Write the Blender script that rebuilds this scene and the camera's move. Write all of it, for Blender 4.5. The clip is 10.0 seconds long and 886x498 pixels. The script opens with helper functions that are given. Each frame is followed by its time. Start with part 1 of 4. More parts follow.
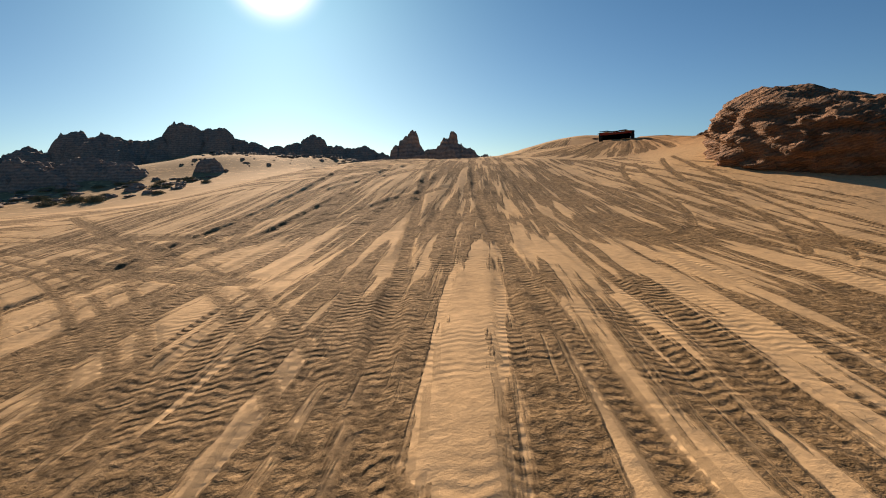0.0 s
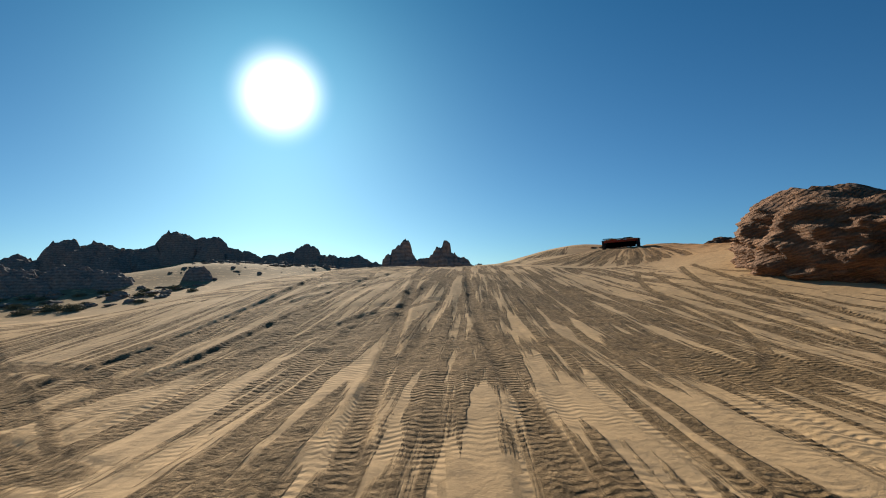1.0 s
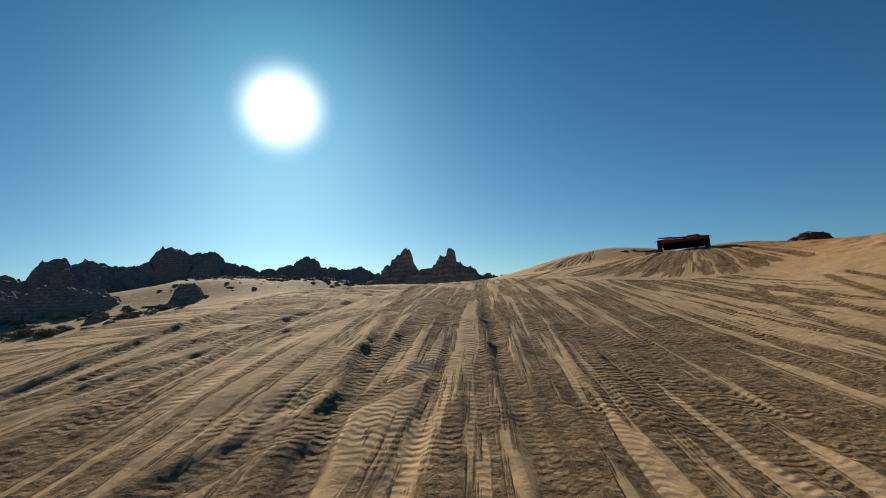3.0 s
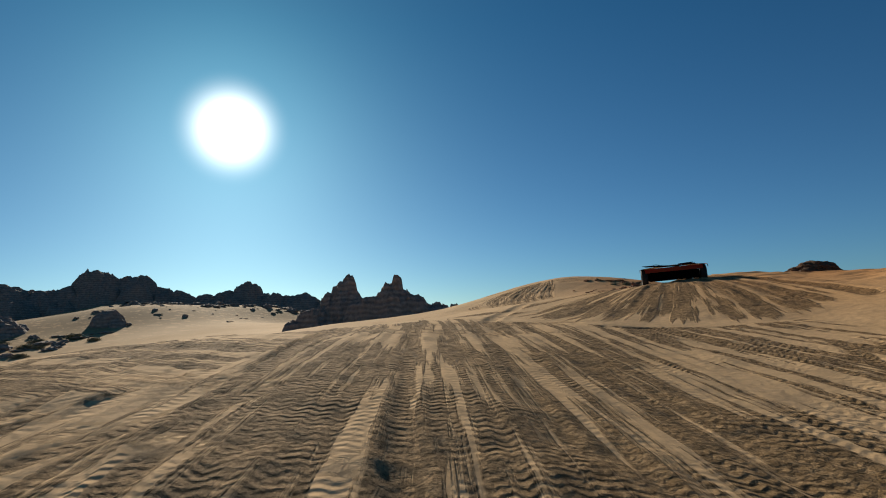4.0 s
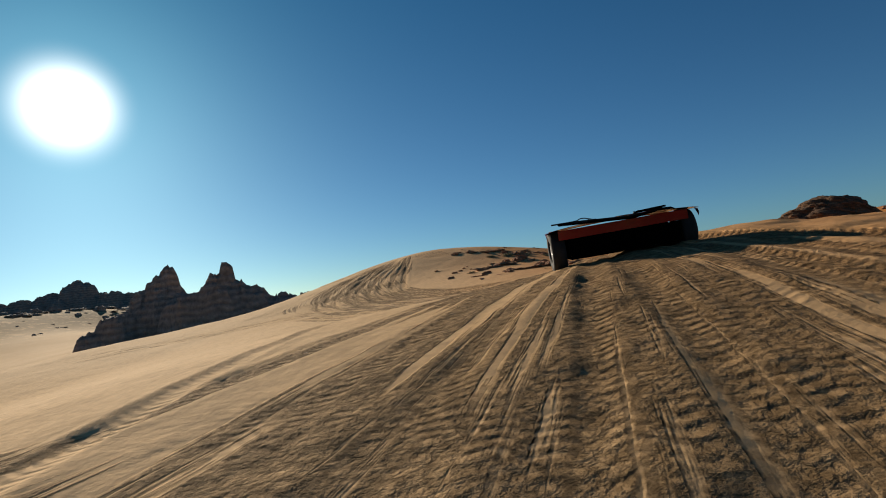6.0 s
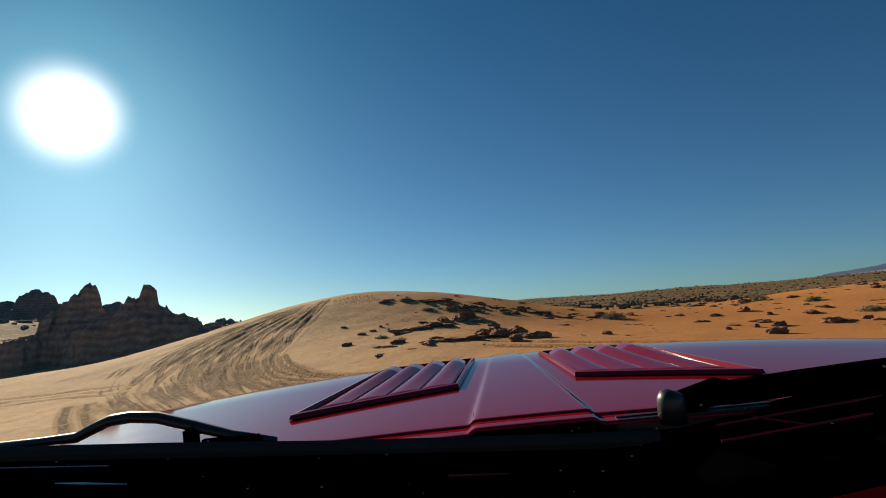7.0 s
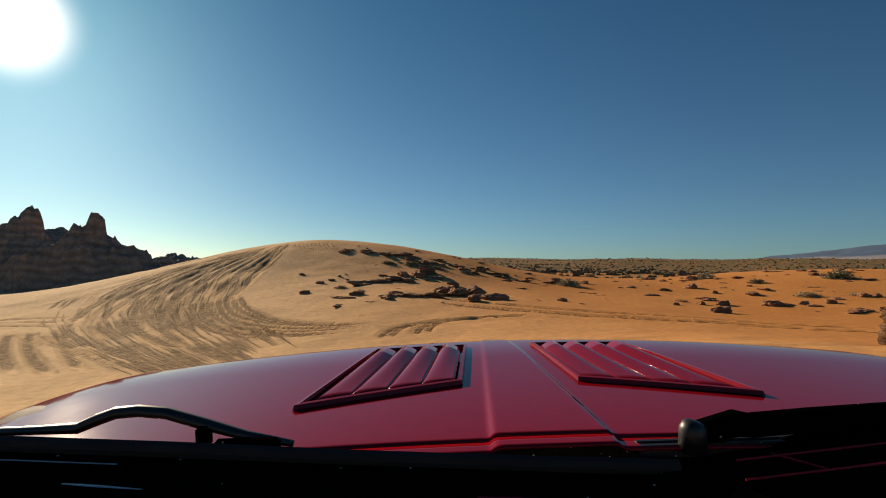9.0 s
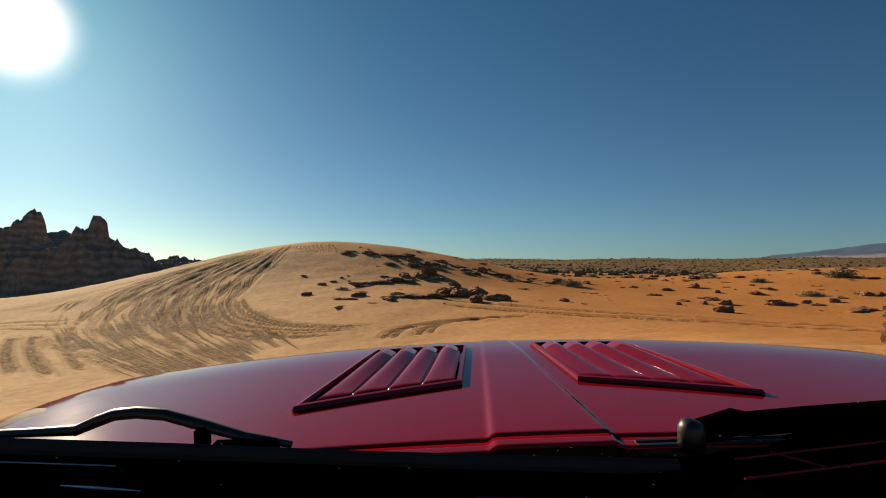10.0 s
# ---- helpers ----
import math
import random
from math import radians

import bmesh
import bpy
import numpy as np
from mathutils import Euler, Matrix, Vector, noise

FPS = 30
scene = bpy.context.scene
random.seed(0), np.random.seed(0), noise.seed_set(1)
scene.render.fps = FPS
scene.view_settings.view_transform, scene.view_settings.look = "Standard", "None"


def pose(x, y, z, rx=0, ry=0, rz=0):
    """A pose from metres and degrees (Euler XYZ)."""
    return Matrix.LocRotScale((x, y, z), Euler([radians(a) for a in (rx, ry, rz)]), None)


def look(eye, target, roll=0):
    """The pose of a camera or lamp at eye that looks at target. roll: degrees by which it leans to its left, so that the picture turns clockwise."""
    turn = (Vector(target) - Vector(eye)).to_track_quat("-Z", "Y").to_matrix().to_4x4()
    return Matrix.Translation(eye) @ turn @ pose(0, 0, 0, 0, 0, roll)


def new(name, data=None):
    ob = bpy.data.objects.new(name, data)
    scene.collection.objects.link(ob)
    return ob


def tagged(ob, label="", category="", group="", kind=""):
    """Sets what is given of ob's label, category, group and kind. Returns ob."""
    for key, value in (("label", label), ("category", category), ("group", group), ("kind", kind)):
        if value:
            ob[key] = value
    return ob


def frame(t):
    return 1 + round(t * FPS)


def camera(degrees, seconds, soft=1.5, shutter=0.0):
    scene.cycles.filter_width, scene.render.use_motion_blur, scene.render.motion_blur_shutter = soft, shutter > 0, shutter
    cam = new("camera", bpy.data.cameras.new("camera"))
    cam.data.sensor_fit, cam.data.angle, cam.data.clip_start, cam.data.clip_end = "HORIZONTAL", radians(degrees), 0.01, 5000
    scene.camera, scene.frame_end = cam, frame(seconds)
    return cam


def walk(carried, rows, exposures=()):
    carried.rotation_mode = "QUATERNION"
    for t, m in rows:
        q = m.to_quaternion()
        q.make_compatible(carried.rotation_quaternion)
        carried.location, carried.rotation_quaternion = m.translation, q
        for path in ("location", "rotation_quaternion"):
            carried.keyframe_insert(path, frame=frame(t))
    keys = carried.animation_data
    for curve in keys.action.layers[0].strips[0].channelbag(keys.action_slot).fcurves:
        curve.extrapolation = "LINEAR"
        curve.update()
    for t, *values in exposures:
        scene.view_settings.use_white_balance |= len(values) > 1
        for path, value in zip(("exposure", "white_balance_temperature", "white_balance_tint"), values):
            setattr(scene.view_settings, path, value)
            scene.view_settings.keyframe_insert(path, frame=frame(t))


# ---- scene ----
FOV = 78.0


def aim(x, y, z, yaw, pitch, roll):
    """A camera pose from its place, heading to the left of +y, upward tilt and lean."""
    a, b, c = radians(yaw), radians(pitch), radians(roll)
    ahead = Vector((-math.sin(a) * math.cos(b), math.cos(a) * math.cos(b), math.sin(b)))
    level = Vector((math.cos(a), math.sin(a), 0))
    above = level.cross(ahead)
    right = level * math.cos(c) + above * math.sin(c)
    top = above * math.cos(c) - level * math.sin(c)
    m = Matrix((right, top, -ahead)).transposed().to_4x4()
    m.translation = (x, y, z)
    return m


cam = camera(FOV, 10.0, soft=1.0)
PATH = [
    (0, aim(0.001, -0.001, 1.507, 0.32, -7.25, -1.35)),
    (0.5, aim(0.031, 1.331, 1.482, 0.41, 1.17, -2.08)),
    (1, aim(0.083, 2.828, 1.536, -0.61, 4.14, -1.12)),
    (1.5, aim(0.174, 4.481, 1.662, -0.05, 4.05, -2.90)),
    (2, aim(0.234, 6.465, 1.786, 0.47, 4.12, -3.23)),
    (2.2, aim(0.188, 7.267, 1.883, 0.34, 4.35, -2.90)),
    (3.3, aim(0.351, 11.224, 2.110, -0.52, 6.14, -2.52)),
    (3.5, aim(0.444, 12.240, 2.229, -1.64, 7.24, -2.86)),
    (4, aim(0.963, 14.846, 2.500, -5.28, 7.62, -2.46)),
    (4.5, aim(1.839, 17.629, 2.788, -9.80, 7.50, -2.71)),
    (5, aim(2.605, 19.907, 3.007, -13.95, 7.05, -4.21)),
    (5.5, aim(3.497, 22.120, 3.108, -16.29, 3.60, -7.35)),
    (5.7, aim(3.859, 22.905, 3.140, -17.13, 3.56, -7.90)),
    (6.8, aim(9.235, 30.330, 4.090, -17.95, 5.88, -5.75)),
    (7, aim(9.283, 30.405, 4.094, -18.51, 7.02, -4.00)),
    (7.5, aim(9.245, 30.430, 4.070, -20.55, 8.22, -2.34)),
    (8, aim(9.225, 30.443, 4.115, -21.68, 5.46, -1.55)),
    (8.5, aim(9.218, 30.447, 4.146, -22.12, 3.65, -1.66)),
    (9, aim(9.203, 30.455, 4.169, -22.52, 2.07, 0.45)),
    (9.5, aim(9.209, 30.452, 4.160, -22.24, 2.64, 0.13)),
    (10, aim(9.208, 30.453, 4.168, -22.33, 2.17, 0.13)),
]
walk(cam, PATH, exposures=[(0, 0.68, 8300, 24), (0.5, 0.60, 6800, 11), (1, 0.5, 6650, 10), (2, 0.42, 6750, 10), (3.5, 0.27, 6900, 11), (5, 0.30, 7100, 12), (7, 0.36, 7300, 13), (8.5, 0.42, 8300, 17), (10, 0.42, 8400, 17)])

# ---- sky and sun ----
SUN_AZ, SUN_EL = 16.2, 19.5     # degrees left of +y, above the horizon
SUN_DIR = Vector((-math.sin(radians(SUN_AZ)) * math.cos(radians(SUN_EL)),
                  math.cos(radians(SUN_AZ)) * math.cos(radians(SUN_EL)), math.sin(radians(SUN_EL))))
world = bpy.data.worlds.new("desert_sky")
scene.world = world
world.use_nodes = True
wn = world.node_tree
sky = wn.nodes.new("ShaderNodeTexSky")
sky.sky_type = "NISHITA"
sky.sun_disc = False
sky.sun_elevation = radians(SUN_EL)
sky.sun_rotation = radians(-SUN_AZ)
sky.altitude = 1500
sky.air_density = 0.85
sky.dust_density = 1.25
sky.ozone_density = 5.0
background = wn.nodes["Background"]
background.inputs["Strength"].default_value = 0.06
tone = wn.nodes.new("ShaderNodeMix")
tone.data_type, tone.blend_type = "RGBA", "MULTIPLY"
tone.inputs[0].default_value = 1.0
aloft = wn.nodes.new("ShaderNodeSeparateXYZ")
wn.links.new(wn.nodes.new("ShaderNodeTexCoord").outputs["Generated"], aloft.inputs[0])
depth = wn.nodes.new("ShaderNodeValToRGB")
depth.color_ramp.elements[0].position, depth.color_ramp.elements[0].color = 0.0, (0.60, 0.88, 0.91, 1)
depth.color_ramp.elements[1].position, depth.color_ramp.elements[1].color = 0.5, (0.27, 0.82, 0.92, 1)
wn.links.new(aloft.outputs[2], depth.inputs["Fac"])
wn.links.new(depth.outputs["Color"], tone.inputs[7])
wn.links.new(sky.outputs["Color"], tone.inputs[6])
wn.links.new(tone.outputs[2], background.inputs["Color"])

sun = new("sun_lamp", bpy.data.lights.new("sun_lamp", "SUN"))
sun.data.energy = 5.0
sun.data.angle = radians(0.6)
sun.data.color = (1.0, 0.91, 0.76)
sun.matrix_world = look((0, 0, 60), Vector((0, 0, 60)) - SUN_DIR)


# ---- materials ----
def material(name):
    m = bpy.data.materials.new(name)
    m.use_nodes = True
    return m, m.node_tree.nodes, m.node_tree.links, m.node_tree.nodes["Principled BSDF"]


def math_node(nodes, links, op, a, b=0.5):
    n = nodes.new("ShaderNodeMath")
    n.operation = op
    for slot, value in zip(n.inputs, (a, b)):
        if isinstance(value, (int, float)):
            slot.default_value = value
        else:
            links.new(value, slot)
    return n.outputs[0]


def noise_node(nodes, links, vector, scale, detail=4.0, rough=0.55, distortion=0.0):
    n = nodes.new("ShaderNodeTexNoise")
    n.inputs["Scale"].default_value = scale
    n.inputs["Detail"].default_value = detail
    n.inputs["Roughness"].default_value = rough
    n.inputs["Distortion"].default_value = distortion
    if vector is not None:
        links.new(vector, n.inputs["Vector"])
    return n.outputs["Fac"]


def ramp_node(nodes, links, fac, stops):
    n = nodes.new("ShaderNodeValToRGB")
    links.new(fac, n.inputs["Fac"])
    while len(n.color_ramp.elements) < len(stops):
        n.color_ramp.elements.new(0.5)
    for e, (p, c) in zip(n.color_ramp.elements, stops):
        e.position, e.color = p, (*c, 1)
    return n.outputs["Color"]


def mix_node(nodes, links, fac, a, b, mode="MIX"):
    n = nodes.new("ShaderNodeMix")
    n.data_type, n.blend_type = "RGBA", mode
    for slot, value in ((n.inputs[0], fac), (n.inputs[6], a), (n.inputs[7], b)):
        if isinstance(value, (int, float)):
            slot.default_value = value
        elif isinstance(value, tuple):
            slot.default_value = (*value, 1)
        else:
            links.new(value, slot)
    return n.outputs[2]


def bump_node(nodes, links, height, strength, distance, normal=None):
    n = nodes.new("ShaderNodeBump")
    n.inputs["Strength"].default_value = strength
    n.inputs["Distance"].default_value = distance
    links.new(height, n.inputs["Height"])
    if normal is not None:
        links.new(normal, n.inputs["Normal"])
    return n.outputs["Normal"]


def place_node(nodes):
    return nodes.new("ShaderNodeNewGeometry").outputs["Position"]


def scaled(nodes, links, vector, sx, sy, sz):
    n = nodes.new("ShaderNodeMapping")
    n.inputs["Scale"].default_value = (sx, sy, sz)
    links.new(vector, n.inputs["Vector"])
    return n.outputs["Vector"]


def attribute(nodes, name):
    n = nodes.new("ShaderNodeAttribute")
    n.attribute_name = name
    return n


def sand_material():
    m, n, l, bsdf = material("sand")
    p = place_node(n)
    broad = noise_node(n, l, p, 0.12, 3)
    pale = ramp_node(n, l, broad, [(0.35, (0.66, 0.458, 0.260)), (0.65, (0.58, 0.388, 0.203))])
    red = ramp_node(n, l, noise_node(n, l, p, 0.3, 4), [(0.3, (0.61, 0.265, 0.087)), (0.7, (0.51, 0.205, 0.061))])
    tint = attribute(n, "red").outputs["Fac"]
    base = mix_node(n, l, tint, pale, red)
    fine = noise_node(n, l, p, 9.0, 6, 0.65)
    base = mix_node(n, l, 0.55, base, ramp_node(n, l, fine, [(0.3, (0.62, 0.60, 0.58)), (0.7, (1.12, 1.1, 1.08))]), "MULTIPLY")
    # turned, darker sand where wheels churned the lanes; shade between clods painted in
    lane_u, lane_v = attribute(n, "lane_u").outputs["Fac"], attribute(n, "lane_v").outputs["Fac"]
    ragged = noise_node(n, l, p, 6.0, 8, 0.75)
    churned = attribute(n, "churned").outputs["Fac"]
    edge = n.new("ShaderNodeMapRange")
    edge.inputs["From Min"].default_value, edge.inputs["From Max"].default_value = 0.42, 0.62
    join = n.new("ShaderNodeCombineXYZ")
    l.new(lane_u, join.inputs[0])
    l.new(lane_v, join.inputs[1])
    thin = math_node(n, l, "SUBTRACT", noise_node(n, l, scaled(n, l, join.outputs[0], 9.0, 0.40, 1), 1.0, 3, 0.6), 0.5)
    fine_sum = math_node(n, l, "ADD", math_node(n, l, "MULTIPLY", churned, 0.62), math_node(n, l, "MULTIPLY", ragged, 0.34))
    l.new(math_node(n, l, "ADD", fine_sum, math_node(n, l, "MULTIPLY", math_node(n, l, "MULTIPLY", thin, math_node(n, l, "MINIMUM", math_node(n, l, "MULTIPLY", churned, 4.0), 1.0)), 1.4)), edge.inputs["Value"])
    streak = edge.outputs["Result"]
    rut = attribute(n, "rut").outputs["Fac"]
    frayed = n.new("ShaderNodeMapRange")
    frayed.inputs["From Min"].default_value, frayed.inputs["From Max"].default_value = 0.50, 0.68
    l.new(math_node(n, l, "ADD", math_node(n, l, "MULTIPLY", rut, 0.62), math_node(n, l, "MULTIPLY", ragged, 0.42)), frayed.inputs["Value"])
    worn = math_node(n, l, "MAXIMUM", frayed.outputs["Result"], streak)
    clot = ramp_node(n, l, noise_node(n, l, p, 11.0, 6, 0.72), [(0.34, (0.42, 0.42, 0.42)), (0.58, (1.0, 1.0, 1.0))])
    turned_shaded = mix_node(n, l, math_node(n, l, "MULTIPLY", math_node(n, l, "MULTIPLY", worn, clot), 0.88), base, mix_node(n, l, tint, (0.112, 0.071, 0.034), (0.160, 0.070, 0.025)))
    scrub = attribute(n, "scrub").outputs["Fac"]
    clumps = noise_node(n, l, p, 0.5, 7, 0.7)
    cover = math_node(n, l, "MULTIPLY", scrub, math_node(n, l, "GREATER_THAN", clumps, 0.43))
    base = mix_node(n, l, cover, turned_shaded, ramp_node(n, l, fine, [(0.3, (0.075, 0.058, 0.030)), (0.7, (0.17, 0.13, 0.07))]))
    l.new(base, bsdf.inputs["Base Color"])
    bsdf.inputs["Roughness"].default_value = 0.95
    bsdf.inputs["Specular IOR Level"].default_value = 0.04
    # wind ripples, loose grain, and the tread blocks pressed into the ruts
    ripple = n.new("ShaderNodeTexWave")
    ripple.bands_direction = "X"
    ripple.inputs["Scale"].default_value = 2.2
    ripple.inputs["Distortion"].default_value = 6.0
    ripple.inputs["Detail"].default_value = 3.0
    l.new(scaled(n, l, p, 0.5, 1.0, 1.0), ripple.inputs["Vector"])
    b1 = bump_node(n, l, ripple.outputs["Fac"], 0.10, 0.02)
    lumps = noise_node(n, l, p, 5.5, 6, 0.68)
    b2 = bump_node(n, l, lumps, 0.35, 0.05, b1)
    grain = noise_node(n, l, p, 42.0, 4, 0.7)
    b3 = bump_node(n, l, grain, 0.35, 0.012, b2)
    along, across = attribute(n, "along").outputs["Fac"], attribute(n, "across").outputs["Fac"]
    phase = math_node(n, l, "ADD", math_node(n, l, "MULTIPLY", along, 58.0), math_node(n, l, "MULTIPLY", math_node(n, l, "ABSOLUTE", across), 30.0))
    phase = math_node(n, l, "ADD", phase, math_node(n, l, "MULTIPLY", noise_node(n, l, p, 3.0, 4, 0.7), 4.0))
    tread = math_node(n, l, "MULTIPLY", math_node(n, l, "SINE", phase, 0), noise_node(n, l, p, 1.6, 3, 0.6))
    clods = noise_node(n, l, p, 13.0, 5, 0.62)
    b3 = bump_node(n, l, math_node(n, l, "MULTIPLY", clods, worn), 0.85, 0.085, b3)
    # chevrons of tyre lugs, one row beside the other across the lanes
    row = math_node(n, l, "MULTIPLY", lane_u, 3.1)
    cell = math_node(n, l, "ABSOLUTE", math_node(n, l, "SUBTRACT", math_node(n, l, "FRACT", row, 0), 0.5), 0)
    wobble = math_node(n, l, "MULTIPLY", noise_node(n, l, p, 1.1, 3, 0.6), 16.0)
    lug = math_node(n, l, "SINE", math_node(n, l, "ADD", math_node(n, l, "ADD", math_node(n, l, "MULTIPLY", lane_v, 56.0), math_node(n, l, "MULTIPLY", cell, 7.0)), wobble), 0)
    clear = ramp_node(n, l, noise_node(n, l, p, 0.7, 3, 0.6), [(0.46, (0.05, 0.05, 0.05)), (0.62, (1.0, 1.0, 1.0))])
    clear = math_node(n, l, "MULTIPLY", clear, math_node(n, l, "ADD", noise_node(n, l, p, 4.5, 3, 0.6), 0.2))
    lug = math_node(n, l, "MULTIPLY", math_node(n, l, "MULTIPLY", lug, math_node(n, l, "MINIMUM", math_node(n, l, "ADD", math_node(n, l, "MULTIPLY", streak, 0.8), 0.2), 1.0)), math_node(n, l, "MULTIPLY", clear, math_node(n, l, "MINIMUM", attribute(n, "lugs").outputs["Fac"], 1.0)))
    b3 = bump_node(n, l, lug, 0.75, 0.024, b3)
    b4 = bump_node(n, l, math_node(n, l, "MULTIPLY", tread, rut), 0.5, 0.03, b3)
    l.new(b4, bsdf.inputs["Normal"])
    return m


def rock_material(name, dark, light, band=3.0, dip=0.0):
    m, n, l, bsdf = material(name)
    p = place_node(n)
    warp = noise_node(n, l, p, 0.8, 3)
    layers = n.new("ShaderNodeTexWave")
    layers.bands_direction = "Z"
    layers.inputs["Scale"].default_value = band
    layers.inputs["Distortion"].default_value = 5.0
    layers.inputs["Detail"].default_value = 4.0
    bed = n.new("ShaderNodeMapping")
    bed.inputs["Rotation"].default_value = (0, radians(dip), 0)
    l.new(p, bed.inputs["Vector"])
    l.new(bed.outputs["Vector"], layers.inputs["Vector"])
    patch = noise_node(n, l, p, 1.7, 6, 0.65)
    base = ramp_node(n, l, patch, [(0.28, dark), (0.72, light)])
    base = mix_node(n, l, 0.5, base, ramp_node(n, l, layers.outputs["Fac"], [(0.1, (0.6, 0.55, 0.5)), (0.9, (1.1, 1.08, 1.05))]), "MULTIPLY")
    base = mix_node(n, l, 0.4, base, ramp_node(n, l, noise_node(n, l, p, 14, 5), [(0.35, (0.5, 0.48, 0.45)), (0.6, (1.1, 1.1, 1.1))]), "MULTIPLY")
    l.new(base, bsdf.inputs["Base Color"])
    bsdf.inputs["Roughness"].default_value = 0.9
    bsdf.inputs["Specular IOR Level"].default_value = 0.2
    b1 = bump_node(n, l, layers.outputs["Fac"], 0.6, 0.12)
    b2 = bump_node(n, l, noise_node(n, l, p, 6, 8, 0.7), 0.8, 0.12, b1)
    l.new(b2, bsdf.inputs["Normal"])
    return m


def plain_material(name, colour, rough=0.5, metal=0.0, coat=0.0, speck=0.3):
    m, n, l, bsdf = material(name)
    p = n.new("ShaderNodeTexCoord").outputs["Object"]
    dust = noise_node(n, l, p, 30.0, 5, 0.7)
    lo = tuple(c * (1 - speck) for c in colour)
    hi = tuple(min(1, c * (1 + speck)) for c in colour)
    l.new(ramp_node(n, l, dust, [(0.3, lo), (0.7, hi)]), bsdf.inputs["Base Color"])
    r = n.new("ShaderNodeMapRange")
    r.inputs["To Min"].default_value, r.inputs["To Max"].default_value = rough * 0.8, min(1, rough * 1.25)
    l.new(noise_node(n, l, p, 8.0, 4), r.inputs["Value"])
    l.new(r.outputs["Result"], bsdf.inputs["Roughness"])
    bsdf.inputs["Metallic"].default_value = metal
    bsdf.inputs["Coat Weight"].default_value = coat
    bsdf.inputs["Coat Roughness"].default_value = 0.03
    return m


SAND = sand_material()
ROCK_NEAR = rock_material("layered_red_rock", (0.185, 0.092, 0.050), (0.40, 0.212, 0.115), 4.2, 27)
ROCK_FAR = rock_material("dark_rock", (0.19, 0.150, 0.125), (0.42, 0.335, 0.275), 0.5)
ROCK_MOUND = rock_material("dark_layered_rock", (0.105, 0.058, 0.034), (0.29, 0.165, 0.095), 5.0, -24)
ROCK_SMALL = rock_material("brown_rock", (0.30, 0.135, 0.070), (0.50, 0.24, 0.125), 4.0)


# ---- ground ----
GRID_NEAR = (-2.07, -0.36, -0.97, -1.79, -0.49, -0.48, 0.16, 0.08, -0.63, 0.13, -1.16, -0.12, -0.48, -1.10, -0.46, -0.28, 1.38, -1.99, 2.86, 0.34, -0.78, 1.86, -0.97, -0.42, 0.47, 0.81, -2.06, 2.41, 0.92, -0.43)
GRID_MID = (-0.18, 1.74, -0.97, -1.04, 2.09, -2.82, 2.27, -1.41, 0.57, -1.74)
FAR_HUMPS = ((-45, 30, 28, -1.64), (-50, 75, 30, -3.70), (-15, 85, 28, 0.45), (25, 95, 30, 1.15), (60, 55, 28, 1.28), (-60, 150, 45, 5.95), (0, 160, 45, -2.61), (70, 140, 50, 1.82), (55, 0, 30, -0.00), (-110, 90, 45, -2.93), (13.5, 53, 6, 3.45), (12, 41, 4.5, 0.58), (7, 50, 6, 0.29), (9.5, 36.5, 4, -0.89), (12.4, 32.8, 1.9, 0.25), (-56, 140, 15, 2.20), (9.3, 30.6, 2.6, 0.24), (12.6, 32.4, 2.0, 0.05), (-40, 176, 17, 4.6), (-72, 170, 12, 3.5), (9, 52, 4.5, 0.08), (18.5, 50, 2.5, 0.06))


def hump_list():
    """Broad swells of the land: x, y, radius, height."""
    out = []
    k = 0
    for yy in (-6, 2, 10, 18, 26, 34):
        for xx in (-10, -2, 6, 14, 22):
            out.append((xx, yy, 7.0, GRID_NEAR[k]))
            k += 1
    k = 0
    for yy in (46, 60):
        for xx in (-18, -4, 6, 15, 28):
            out.append((xx, yy, 10.0, GRID_MID[k]))
            k += 1
    return out + list(FAR_HUMPS)


HUMPS = hump_list()


def land(x, y):
    """Height of the sand, without ruts; x and y are numbers or arrays."""
    z = 2.0 + 0.0 * x
    for hx, hy, r, h in HUMPS:
        z = z + h * np.exp(-((x - hx) ** 2 + (y - hy) ** 2) / (2 * r * r))
    far = np.clip((np.hypot(x - 5, y - 25) - 45) / 60, 0, 1)
    # the scrub plain swells towards the horizon on the right
    d, a = np.hypot(x - 9, y - 30), np.arctan2(x - 9, y - 30)
    rise = np.clip((d - 70) / 430, 0, 1)
    z = z + 11 * rise * rise * (3 - 2 * rise) / (1 + np.exp(-(a - 0.12) / 0.06)) / (1 + np.exp((a - 2.2) / 0.1))
    return z + far * (0.4 * np.sin(0.11 * x + 1) * np.sin(0.13 * y + 1.7) + 0.8 * np.sin(0.043 * x + 2.2) * np.sin(0.05 * y + 3.7))


def height(x, y):
    return float(land(np.float64(x), np.float64(y)))


def part(name, bm, mat, parent=None, label=""):
    """Link a bmesh as one mesh object, under a thing or part where one is given."""
    mesh = bpy.data.meshes.new(name)
    bm.normal_update()
    bm.to_mesh(mesh)
    bm.free()
    mesh.materials.append(mat)
    ob = new(name, mesh)
    if parent is not None:
        ob.parent = parent
    if label:
        ob["label"] = label
    return ob


def smooth(ob):
    ob.data.polygons.foreach_set("use_smooth", [True] * len(ob.data.polygons))
    return ob


# ---- ruts ----
rng = random.Random(7)
RUTS = []


